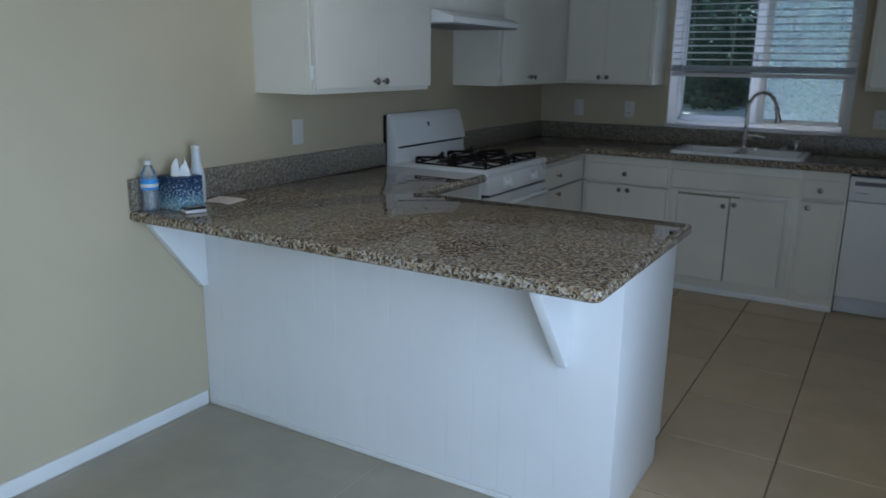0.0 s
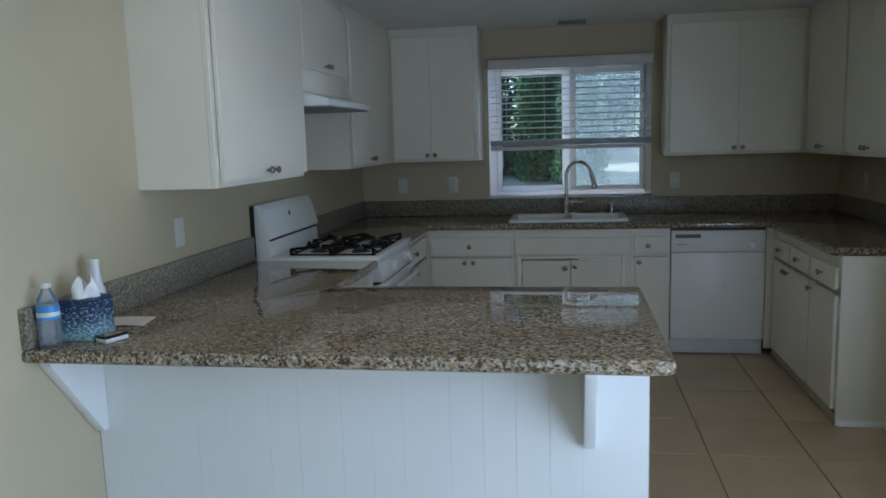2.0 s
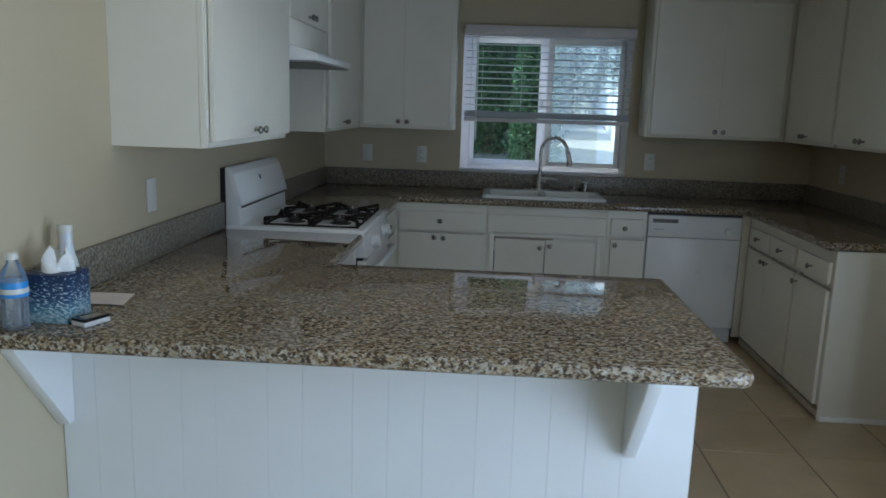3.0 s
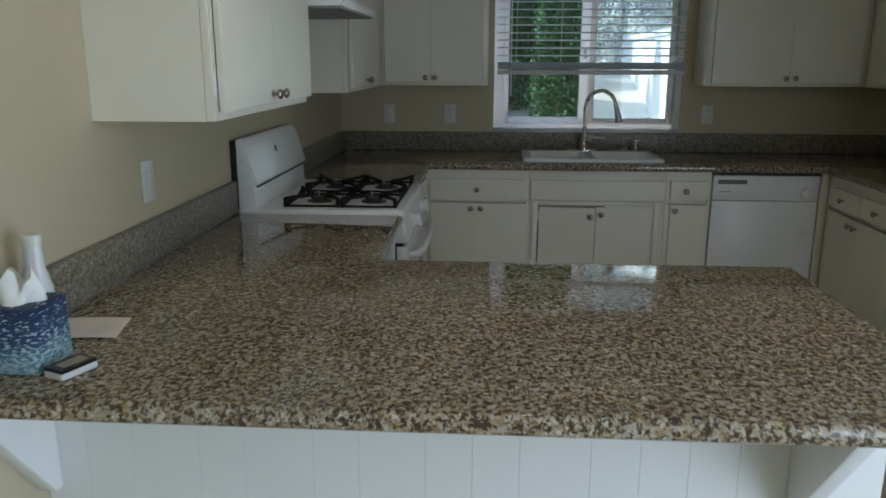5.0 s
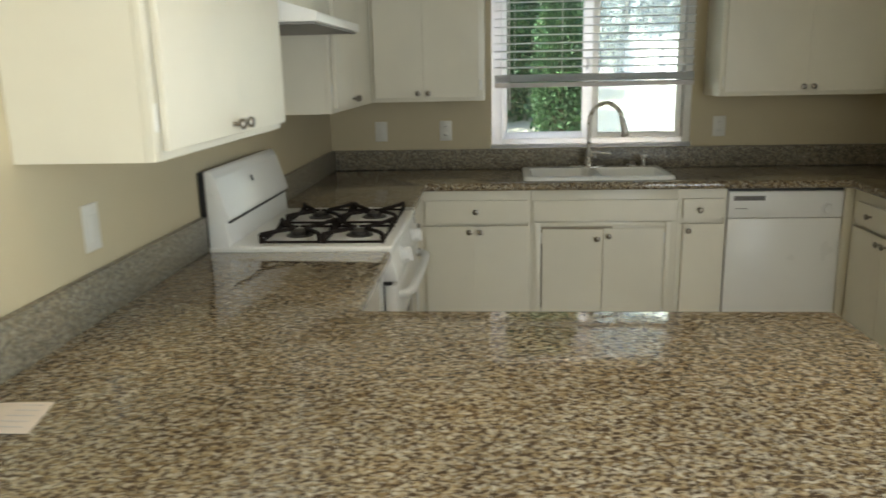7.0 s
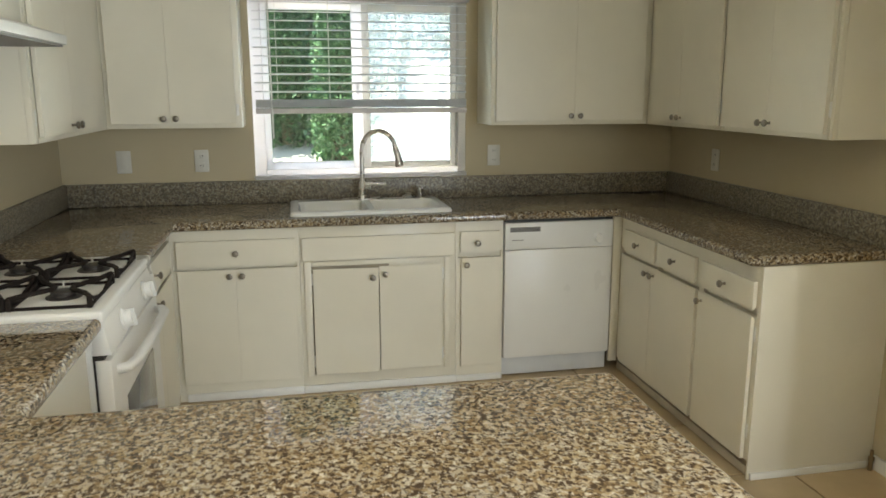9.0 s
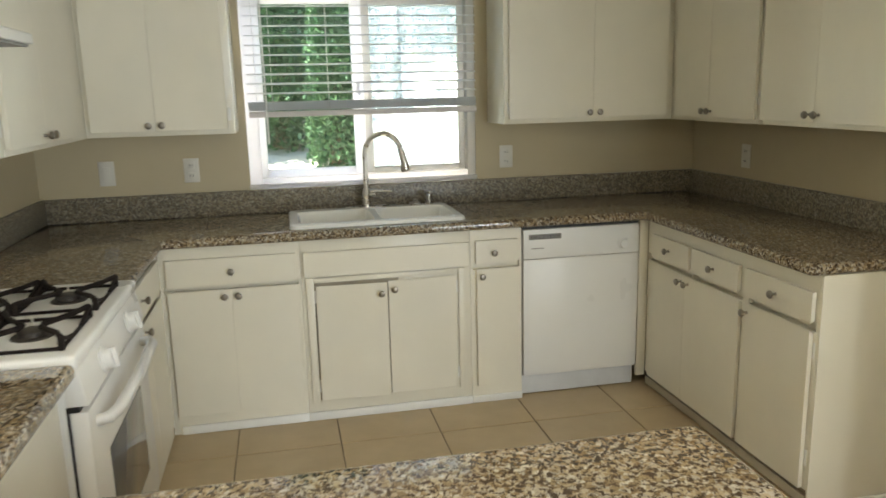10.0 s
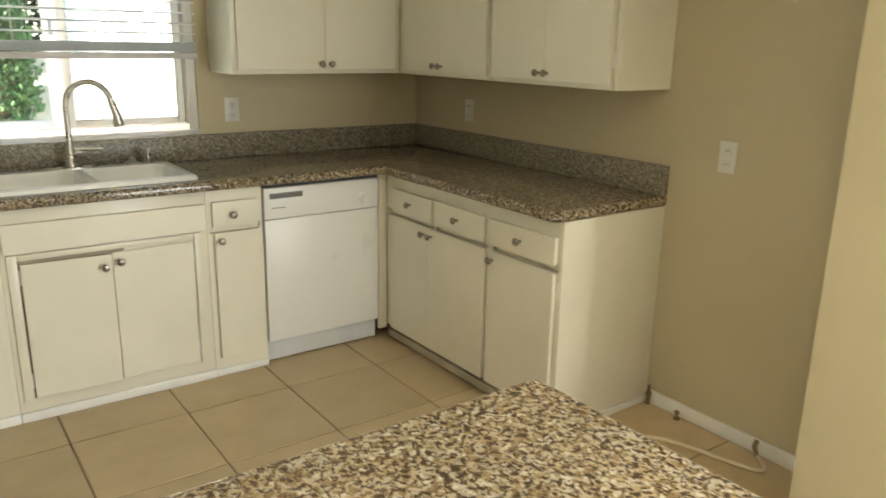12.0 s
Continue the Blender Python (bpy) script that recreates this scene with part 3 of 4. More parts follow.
# wall cabinets on the west wall
c = cabinet("wall_cabinet", "w", -3.155, -2.215, 0.315, UB, UT, "cream painted wall cabinet with flat doors over the peninsula", slits=((-3.142, -3.131),))
front("door", "w", -3.131, -2.6885, UB + 0.022, 2.225, 0.315, c, [(-2.722, KZ)], [(-3.135, 1.43), (-3.135, 2.12)])
front("door", "w", -2.6875, -2.222, UB + 0.022, 2.225, 0.315, c, [(-2.652, KZ)])
c = cabinet("wall_cabinet", "w", -2.2145, -1.4125, 0.315, 1.748, UT, "short cream wall cabinet above the range hood")
front("door", "w", -2.19, -1.8385, 1.862, 2.225, 0.315, c, [(-1.868, 1.892)])
front("door", "w", -1.8375, -1.45, 1.862, 2.225, 0.315, c, [(-1.808, 1.892)])
c = cabinet("wall_cabinet", "w", -1.412, -0.001, 0.315, UB, UT, "cream painted corner wall cabinet beside the hood", slits=((-1.383, -1.373),))
front("door", "w", -1.372, -0.9735, UB + 0.022, 2.225, 0.315, c, [(-1.005, KZ)], [(-1.377, 1.43), (-1.377, 2.12)])
front("door", "w", -0.9725, -0.56, UB + 0.022, 2.225, 0.315, c, [(-0.941, KZ)])
# north wall
c = cabinet("wall_cabinet", "n", 0.316, 0.962, 0.31, UB + 0.002, UT, "cream painted wall cabinet beside the window")
front("door", "n", 0.338, 0.6165, UB + 0.024, 2.225, 0.31, c, [(0.588, KZ)])
front("door", "n", 0.6175, 0.932, UB + 0.024, 2.225, 0.31, c, [(0.646, KZ)], [(0.938, 1.43)])
c = cabinet("wall_cabinet", "n", 2.262, 3.174, 0.31, UB + 0.002, UT, "cream painted wall cabinet beside the window, two doors")
front("door", "n", 2.286, 2.7295, UB + 0.024, 2.225, 0.31, c, [(2.704, KZ)], [(2.281, 1.42)])
front("door", "n", 2.7305, 3.136, UB + 0.024, 2.225, 0.31, c, [(2.758, KZ)])
# east wall
c = cabinet("wall_cabinet", "e", -1.815, -0.001, 0.315, UB, UT, "long cream painted wall cabinet over the corner worktop", slits=((-1.798, -1.79), (-1.088, -1.060)))
front("door", "e", -0.6915, -0.375, UB + 0.02, 2.225, 0.315, c, [(-0.668, KZ)])
front("door", "e", -1.052, -0.6925, UB + 0.02, 2.225, 0.315, c, [(-0.716, KZ)], [(-1.057, 1.45)])
front("door", "e", -1.4315, -1.092, UB + 0.02, 2.225, 0.315, c, [(-1.408, KZ)], [(-1.087, 1.45)])
front("door", "e", -1.79, -1.4325, UB + 0.02, 2.225, 0.315, c, [(-1.458, KZ)], [(-1.795, 1.45), (-1.795, 2.12)])

# base cabinets on the north wall: plinths run flush, with a quarter round
ND = 0.588
DZ0, DZ1 = 0.695, 0.815   # drawers
c = cabinet("base_cabinet", "n", 0.6055, 1.214, ND, 0, CB - 0.001, "cream base cabinet with one drawer and two doors", slot=(0.668, 0.694))
front("drawer", "n", 0.636, 1.194, 0.690, DZ1, ND, c, [(0.912, 0.754)], cut_low=0.014)
front("door", "n", 0.636, 0.9074, 0.092, 0.672, ND, c, [(0.878, 0.642)], cut_high=0.012)
front("door", "n", 0.9076, 1.196, 0.092, 0.672, ND, c, [(0.938, 0.642)], cut_high=0.012)
part("plinth_strip", side_box("n", 0.642, 1.2145, ND, ND + 0.016, 0, 0.042, bevel=0.006), TRIM, c, "white quarter-round strip")
c = cabinet("base_cabinet", "n", 1.2145, 2.008, ND, 0, CB - 0.001, "cream sink base cabinet, one door standing slightly ajar")
front("false_front", "n", 1.228, 1.998, 0.698, 0.812, ND, c, cut_low=0.014)
# flat dark strips on the frame stand in for shade behind the doors
bm = side_box("n", 1.2705, 1.284, ND, ND + 0.0015, 0.094, 0.664)
add_box(bm, 1.284, 1.66, -ND - 0.0015, -ND, 0.642, 0.664)
add_box(bm, 1.58, 1.609, -ND - 0.0015, -ND, 0.1, 0.642)
part("gap_shade_strips", bm, GAP_SHADE, c, "dark strips painted for shade in the door gaps")
ajar = front("door", "n", 1.278, 1.604, 0.102, 0.655, ND + 0.004, c, [(1.575, 0.606)], [(1.273, 0.60), (1.273, 0.17)], cut_high=0.012)
swing = Matrix.Translation((1.278, -ND - 0.004, 0))
ajar.matrix_basis = swing @ pose(0, 0, 0, 0, 0, -2.8) @ swing.inverted() @ ajar.matrix_basis
front("door", "n", 1.609, 1.932, 0.102, 0.656, ND, c, [(1.637, 0.616)], [(1.937, 0.60), (1.937, 0.17)], cut_high=0.012)
for x0, x1, z0 in ((1.234, 1.270, 0.088), (1.945, 1.978, 0.088), (1.2705, 1.9445, 0.666)):
    part("casing_strip", side_box("n", x0, x1, ND, ND + 0.012, z0, 0.69, bevel=0.003), CREAM, c)
part("plinth_strip", side_box("n", 1.2145, 2.008, ND, ND + 0.016, 0, 0.042, bevel=0.006), TRIM, c, "white quarter-round strip")
c = cabinet("base_cabinet", "n", 2.0085, 2.262, ND, 0, CB - 0.001, "narrow cream base cabinet with drawer and door", slot=(0.674, 0.708))
front("drawer", "n", 2.03, 2.238, 0.704, DZ1, ND, c, [(2.117, 0.756)], cut_low=0.014)
front("door", "n", 2.034, 2.242, 0.092, 0.678, ND, c, [(2.058, 0.644)], cut_high=0.012)
part("plinth_strip", side_box("n", 2.0085, 2.262, ND, ND + 0.012, 0, 0.036, bevel=0.005), TRIM, c, "white quarter-round strip")

# east run
ED = 0.57
c = cabinet("base_cabinet", "e", -1.836, -0.598, ED, 0, CB - 0.001, "cream base cabinet with three drawers and three doors", toe=0.078, slot=(0.667, 0.70), stiles=((-1.44, -1.40), (-1.03, -1.012)))
part("toe_kick", side_box("e", -1.832, -0.6, 0.001, ED - 0.016, 0, 0.077), TOE, c, "dark brown toe kick")
part("toe_strip", side_box("e", -1.832, -0.6, ED - 0.0155, ED - 0.001, 0.012, 0.052, bevel=0.004), TOELIGHT, c, "grey-cream toe board")
front("drawer", "e", -1.008, -0.672, 0.695, 0.808, ED, c, [(-0.838, 0.754)], cut_low=0.014)
front("drawer", "e", -1.388, -1.036, 0.695, 0.808, ED, c, [(-1.212, 0.754)], cut_low=0.014)
front("drawer", "e", -1.822, -1.438, 0.695, 0.808, ED, c, [(-1.626, 0.754)], cut_low=0.014)
front("door", "e", -0.9865, -0.66, 0.082, 0.672, ED, c, [(-0.957, 0.638)], cut_high=0.012)
front("door", "e", -1.404, -0.9875, 0.082, 0.672, ED, c, [(-1.017, 0.638)], [(-1.409, 0.2)], cut_high=0.012)
front("door", "e", -1.82, -1.43, 0.082, 0.672, ED, c, [(-1.46, 0.636)], [(-1.825, 0.6), (-1.825, 0.2)], cut_high=0.012)
bm = box(E - ED, E - 0.001, -1.846, -1.8365, 0, CB - 0.001, bevel=0.002)
part("end_panel", bm, CREAM, c, "smooth cream end panel down to the floor")
part("floor_strip", box(E - ED + 0.01, E - 0.03, -1.858, -1.8465, 0, 0.03, bevel=0.004), TRIM, c, "thin white floor strip")
solid("filler_strip", box(2.872, 2.919, -0.597, -0.575, 0.055, CB - 0.001, bevel=0.002), CREAM, "cream corner filler beside the dishwasher", "filler", kind="structure")

# west run beyond the range and before it
WD = 0.605
c = cabinet("base_cabinet", "w", -1.402, -0.6, WD, 0, CB - 0.001, "cream corner base cabinet with a drawer beside the range", slot=(0.686, 0.716))
front("drawer", "w", -1.372, -0.70, 0.712, 0.842, WD, c, [(-1.135, 0.782)], cut_low=0.014)
front("door", "w", -1.372, -1.05, 0.092, 0.690, WD, c, [(-1.135, 0.66)], cut_high=0.012)
front("door", "w", -1.045, -0.70, 0.092, 0.690, WD, c, cut_high=0.012)
c = cabinet("base_cabinet", "w", -2.862, -2.19, 0.618, 0, CB - 0.001, "plain cream base cabinet between range and peninsula", toe=0.1)
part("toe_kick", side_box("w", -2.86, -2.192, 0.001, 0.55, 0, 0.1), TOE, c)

# ---- peninsula ----
pen = thing("peninsula", (0.9, -3.2, 0), "white painted peninsula base with grooved panelling", "peninsula")
part("body", box(0.0, 1.812, PEN_Y + 0.02, -2.90, 0.09, CB - 0.001, bevel=0.002), CREAM, pen)
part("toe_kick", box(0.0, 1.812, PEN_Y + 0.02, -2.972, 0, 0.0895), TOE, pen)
backing = part("panelling", box(0.0, 1.814, PEN_Y + 0.004, PEN_Y + 0.0195, 0, CB - 0.001), WHITE, pen, "white grooved panelling")
groove = [0.002, 0.105, 0.21, 0.362, 0.463, 0.618, 0.72, 0.866, 0.968, 1.070, 1.222, 1.327, 1.430, 1.534, 1.636, 1.832]
for a, b in zip(groove, groove[1:]):
    bm = box(a + 0.0002, b - 0.0002, PEN_Y, PEN_Y + 0.004, 0.0, CB - 0.001, bevel=0.0006, segments=1)
    part("plank", bm, WHITE, backing)
part("end_panel", extrude_x([(PEN_Y + 0.0045, 0), (-2.975, 0), (-2.975, 0.092), (-2.915, 0.092), (-2.915, CB - 0.001), (PEN_Y + 0.0045, CB - 0.001)], 1.8145, 1.832, 0.001), WHITE, pen, "smooth white end panel")
part("quarter_round", box(0.016, 1.832, PEN_Y - 0.014, PEN_Y - 0.001, 0, 0.022, bevel=0.005), TRIM, pen, "thin white floor strip")
for x0, x1 in ((0.001, 0.04), (1.636, 1.672)):
    bm = extrude_x([(PEN_Y - 0.001, CB - 0.002), (PEN_Y - 0.258, CB - 0.002), (PEN_Y - 0.258, CB - 0.03), (PEN_Y - 0.028, 0.548), (PEN_Y - 0.001, 0.548)], x0, x1, 0.003)
    part("bracket", bm, WHITE, pen, "triangular white support bracket")


# ---- appliances ----
rg = thing("gas_range", (0.33, -1.797, 0), "white freestanding gas range with black grates", "range")
RY0, RY1 = -2.178, -1.416
part("body", box(0.02, 0.63, RY0, RY1, 0.03, 0.895, bevel=0.004), APPL, rg)
bm = box(0.02, 0.668, RY0 - 0.003, RY1 + 0.003, 0.892, 0.929, bevel=0.011, segments=3)
part("cooktop", bm, APPL, rg, "white enamel cooktop")
guard = part("backguard", extrude_y([(0.024, 0.92), (0.096, 0.92), (0.090, 1.0), (0.086, 1.012), (0.103, 1.02), (0.100, 1.035), (0.062, 1.165), (0.045, 1.19), (0.032, 1.196), (0.024, 1.19)], RY0, RY1, 0.003), APPL, rg, "white sloping backguard")
# black slab stands in for the shaded gap between backguard and wall
part("rear_gap_shade", box(0.002, 0.0235, RY0 - 0.002, RY1 + 0.002, 0.925, 1.188, bevel=0.002), BLACK, guard, "black strip painted for the shaded gap behind")
part("slot", box(0.083, 0.0945, RY0 + 0.03, RY1 - 0.03, 1.006, 1.0165), BLACK, guard, "black strip in the backguard notch")
part("badge", extrude_y([(0.0800, 1.112), (0.0735, 1.135), (0.0745, 1.1355), (0.0812, 1.1125)], -1.835, -1.815), BLACK, guard, "small dark badge")
part("control_panel", extrude_y([(0.6305, 0.893), (0.664, 0.893), (0.682, 0.80), (0.6305, 0.80)], RY0 + 0.002, RY1 - 0.002, 0.003), APPL, rg, "sloping white knob panel")
rknob = bmesh.new()
add_lathe(rknob, [(0.034, 0), (0.034, 0.006), (0.027, 0.010), (0.025, 0.026), (0.022, 0.029), (0.004, 0.030)], Matrix(), 20)
add_box(rknob, -0.007, 0.007, -0.027, 0.027, 0.012, 0.040, bevel=0.002, segments=1)
bmesh.ops.recalc_face_normals(rknob, faces=rknob.faces)
RKNOB = to_mesh("burner_knob", rknob, APPL2)
for y in (-1.975, -1.635):
    placed("burner_knob", RKNOB, Matrix.Translation((0.6745, y, 0.846)) @ pose(0, 0, 0, 0, 79, 0) @ pose(0, 0, 0, 0, 0, 90), rg, "white plastic knob")
odoor = part("oven_door", box(0.632, 0.678, RY0 + 0.004, RY1 - 0.004, 0.19, 0.786, bevel=0.008), APPL, rg, "white oven door")
part("oven_window", box(0.676, 0.6805, -2.02, -1.575, 0.33, 0.62, bevel=0.002), DARKGL, odoor, "dark grey oven glass")
pts = [(0.676, RY0 + 0.07, 0.735), (0.705, RY0 + 0.075, 0.738), (0.722, RY0 + 0.12, 0.742), (0.73, -1.797, 0.745), (0.722, RY1 - 0.12, 0.742), (0.705, RY1 - 0.075, 0.738), (0.676, RY1 - 0.07, 0.735)]
part("handle", tube(pts, [0.015, 0.016, 0.016, 0.016, 0.016, 0.016, 0.015], 12), APPL2, odoor, "white bar handle")
part("storage_drawer", box(0.632, 0.672, RY0 + 0.004, RY1 - 0.004, 0.04, 0.18, bevel=0.006), APPL, rg)
# black fill puts the shade into the gap above the oven door
part("door_gap_fill", box(0.6305, 0.66, RY0 + 0.0005, RY1 - 0.0005, 0.787, 0.799), BLACK, rg)
part("side_seam", box(0.631, 0.636, RY0 - 0.0005, RY0 + 0.003, 0.19, 0.79), BLACK, rg)
for x in (0.06, 0.58):
    for y in (RY0 + 0.04, RY1 - 0.04):
        part("foot", lathe([(0.018, 0), (0.018, 0.03)], Matrix.Translation((x, y, 0)), 10), BLACK, rg)
# four grates and burners
g = bmesh.new()
gx, gy = 0.104, 0.138
for k in (-1, 1):
    add_box(g, -gx, gx, k * gy - 0.0045, k * gy + 0.0045, 0.001, 0.009, bevel=0.0015, segments=1)
    add_box(g, k * gx - 0.0045, k * gx + 0.0045, -gy, gy, 0.001, 0.009, bevel=0.0015, segments=1)
    for j in (-1, 1):
        add_box(g, k * gx - 0.007, k * gx + 0.007, j * gy - 0.007, j * gy + 0.007, 0.0, 0.036, bevel=0.002, segments=1)
        # curved fingers from each corner to the burner, and a brace down to the frame
        add_tube(g, [(k * gx, j * gy, 0.033), (k * gx * 0.76, j * gy * 0.60, 0.030), (k * gx * 0.45, j * gy * 0.30, 0.028), (k * gx * 0.26, j * gy * 0.10, 0.027)], 0.0075, 7)
        add_tube(g, [(k * gx, j * gy, 0.031), (k * gx, j * gy * 0.6, 0.014), (k * gx, j * gy * 0.3, 0.007)], 0.006, 6)
    add_tube(g, [(k * gx * 0.26, -gy * 0.12, 0.027), (k * gx * 0.24, gy * 0.12, 0.027)], 0.007, 7)
bmesh.ops.recalc_face_normals(g, faces=g.faces)
GRATE = to_mesh("grate", g, IRON)
b = bmesh.new()
add_lathe(b, [(0.052, 0.0), (0.050, 0.004), (0.034, 0.006), (0.032, 0.012), (0.036, 0.013), (0.036, 0.019), (0.030, 0.021)], Matrix(), 20)
bmesh.ops.recalc_face_normals(b, faces=b.faces)
BURNER = to_mesh("burner", b, BURN)
for x in (0.298, 0.522):
    for y in (-1.992, -1.642):
        placed("grate", GRATE, pose(x, y, 0.929), rg, "black cast iron grate")
        placed("burner", BURNER, pose(x, y, 0.928), rg, "dark round burner")
        part("igniter", lathe([(0.003, 0), (0.003, 0.028), (0.001, 0.03)], Matrix.Translation((x - 0.02, y + 0.075, 0.928)), 6), APPL2, rg)

hood = thing("range_hood", (0.23, -1.797, 1.66), "white slant-front range hood under the cabinet", "hood")
bm = extrude_y([(0.002, 1.7475), (0.322, 1.7475), (0.452, 1.708), (0.452, 1.678), (0.002, 1.678)], -2.188, -1.4135, 0.002)
part("shell", bm, APPL, hood)
part("underside", box(0.03, 0.44, -2.175, -1.426, 1.670, 1.6778), GREYL, hood, "dark grey plate under the hood")

dw = thing("dishwasher", (2.566, -0.3, 0), "white built-in dishwasher beside the sink base", "dishwasher")
part("body", box(2.272, 2.862, -0.57, -0.02, 0.112, 0.864), APPL2, dw)
dd = part("door", box(2.268, 2.866, -0.602, -0.5705, 0.114, 0.705, bevel=0.006), APPL, dw, "plain white door")
cp = part("control_panel", box(2.268, 2.866, -0.604, -0.5705, 0.7075, 0.852, bevel=0.006), APPL2, dw, "white control panel with dial")
part("vent_label", box(2.294, 2.458, -0.6065, -0.604, 0.802, 0.828, bevel=0.001, segments=1), GREYL, cp, "grey vent grille")
for k in range(3):
    part("vent_bar", box(2.30, 2.452, -0.6072, -0.6065, 0.807 + 0.006 * k, 0.809 + 0.006 * k), BLACK, cp)
part("print_line", box(2.305, 2.37, -0.6046, -0.604, 0.757, 0.761), GREYL, cp)
part("dial", lathe([(0.031, 0), (0.031, 0.004), (0.024, 0.007), (0.021, 0.018), (0.003, 0.019)], Matrix.Translation((2.782, -0.604, 0.756)) @ pose(0, 0, 0, 90, 0, 0), 22), APPL2, cp, "round white dial")
part("kick_plate", box(2.268, 2.868, -0.56, -0.55, 0.006, 0.108, bevel=0.003), KICK, dw, "grey kick plate")
# black strip painted for the shade under the worktop edge
part("worktop_gap_shade", box(2.268, 2.866, -0.59, -0.56, 0.853, 0.868), BLACK, dw)

# ---- sink and taps ----
sink = thing("kitchen_sink", (1.585, -0.33, 0.7), "white porcelain double-bowl drop-in sink", "sink")
SX0, SX1, SY0, SY1, SR = 1.178, 2.0, -0.572, -0.085, 0.934
bm = bmesh.new()


def ring(x0, x1, y0, y1, z, r):
    pts = rounded([(x0, y0, r), (x1, y0, r), (x1, y1, r), (x0, y1, r)])
    return [bm.verts.new((p.x, p.y, z)) for p in pts]


def bridge(a, b):
    n = len(a)
    for k in range(n):
        bm.faces.new((a[k], a[(k + 1) % n], b[(k + 1) % n], b[k]))


outer0 = ring(SX0, SX1, SY0, SY1, CT + 0.0005, 0.04)
outer1 = ring(SX0 + 0.003, SX1 - 0.003, SY0 + 0.003, SY1 - 0.003, SR - 0.006, 0.04)
outer2 = ring(SX0 + 0.012, SX1 - 0.012, SY0 + 0.012, SY1 - 0.012, SR, 0.035)
bridge(outer0, outer1)
bridge(outer1, outer2)
bowls = []
for x0, x1 in ((1.222, 1.574), (1.604, 1.956)):
    r0 = ring(x0, x1, -0.536, -0.178, SR, 0.05)
    r1 = ring(x0 + 0.01, x1 - 0.01, -0.526, -0.188, SR - 0.014, 0.045)
    r2 = ring(x0 + 0.022, x1 - 0.022, -0.514, -0.2, 0.76, 0.04)
    r3 = ring(x0 + 0.05, x1 - 0.05, -0.486, -0.228, 0.742, 0.03)
    bridge(r0, r1)
    bridge(r1, r2)
    bridge(r2, r3)
    bm.faces.new(r3)
    bowls.append(r0)
loops = []
for vs in [outer2, *bowls]:
    loops += [bm.edges.get((vs[k], vs[(k + 1) % len(vs)])) for k in range(len(vs))]
bmesh.ops.triangle_fill(bm, edges=loops, use_beauty=True)
bmesh.ops.recalc_face_normals(bm, faces=bm.faces)
part("basin", bm, PORC, sink)
for x in (1.398, 1.78):
    part("drain", lathe([(0.042, 0), (0.042, 0.003), (0.03, 0.004), (0.004, 0.002)], Matrix.Translation((x, -0.36, 0.7425)), 18), CHROME, sink, "chrome drain")
part("overflow_mark", box(1.41, 1.455, -0.172, -0.170, SR + 0.0002, SR + 0.001), GREYL, sink)

tap = thing("kitchen_faucet", (1.568, -0.128, SR), "brushed nickel gooseneck faucet behind the sink", "faucet")
FX, FY = 1.578, -0.128
bm = lathe([(0.115, 0), (0.115, 0.004), (0.108, 0.006), (0.004, 0.006)], Matrix.Translation((FX, FY, SR)) @ Matrix.Diagonal((1, 0.27, 1, 1)), 32)
part("deck_plate", bm, NICKEL, tap)
part("base", lathe([(0.026, 0), (0.026, 0.012), (0.021, 0.02), (0.0195, 0.085), (0.017, 0.09), (0.004, 0.0905)], Matrix.Translation((FX, FY, SR + 0.006)), 20), NICKEL, tap)
dx, dy = 0.098, -0.02
arc = [(FX, FY, 1.02), (FX, FY, 1.12), (FX, FY, 1.2)]
for k in range(1, 13):
    a = math.pi * k / 12 * 0.93
    arc.append((FX + dx * (1 - math.cos(a)) / 1.0 * 0.93, FY + dy * (1 - math.cos(a)), 1.2 + 0.108 * math.sin(a)))
tip = Vector(arc[-1])
part("neck", tube(arc, 0.0125, 12), NICKEL, tap)
part("spray_head", tube([tip, tip + Vector((0.005, -0.001, -0.02)), tip + Vector((0.016, -0.003, -0.06)), tip + Vector((0.022, -0.004, -0.10)), tip + Vector((0.024, -0.0045, -0.11))], [0.0145, 0.016, 0.018, 0.0255, 0.022], 14), NICKEL, tap, "pull-down spray head")
part("lever", tube([(FX + 0.018, FY - 0.004, 1.016), (FX + 0.05, FY - 0.01, 1.018), (FX + 0.13, FY - 0.025, 1.014)], [0.011, 0.010, 0.007], 10), CHROME, tap, "bright lever handle")
part("lever_hub", tube([(FX + 0.012, FY - 0.003, 1.0), (FX + 0.045, FY - 0.009, 1.002)], [0.016, 0.014], 12), NICKEL, tap)
soap = thing("soap_dispenser", (1.905, -0.125, SR), "brushed nickel soap dispenser on the sink deck", "soap dispenser")
part("pump", lathe([(0.021, 0), (0.021, 0.006), (0.014, 0.01), (0.0125, 0.056), (0.0235, 0.058), (0.0235, 0.066), (0.004, 0.068)], Matrix.Translation((1.905, -0.125, SR)), 16), NICKEL, soap)
part("spout", tube([(1.905, -0.125, SR + 0.052), (1.895, -0.16, SR + 0.053), (1.892, -0.178, SR + 0.047)], [0.006, 0.005, 0.004], 8), NICKEL, soap)
solid("air_gap_cap", lathe([(0.036, 0), (0.036, 0.007), (0.028, 0.013), (0.014, 0.017), (0.016, 0.028), (0.003, 0.031)], Matrix.Translation((1.835, -0.122, SR)), 18), NICKEL, "low round metal cap on the sink deck", "cap")


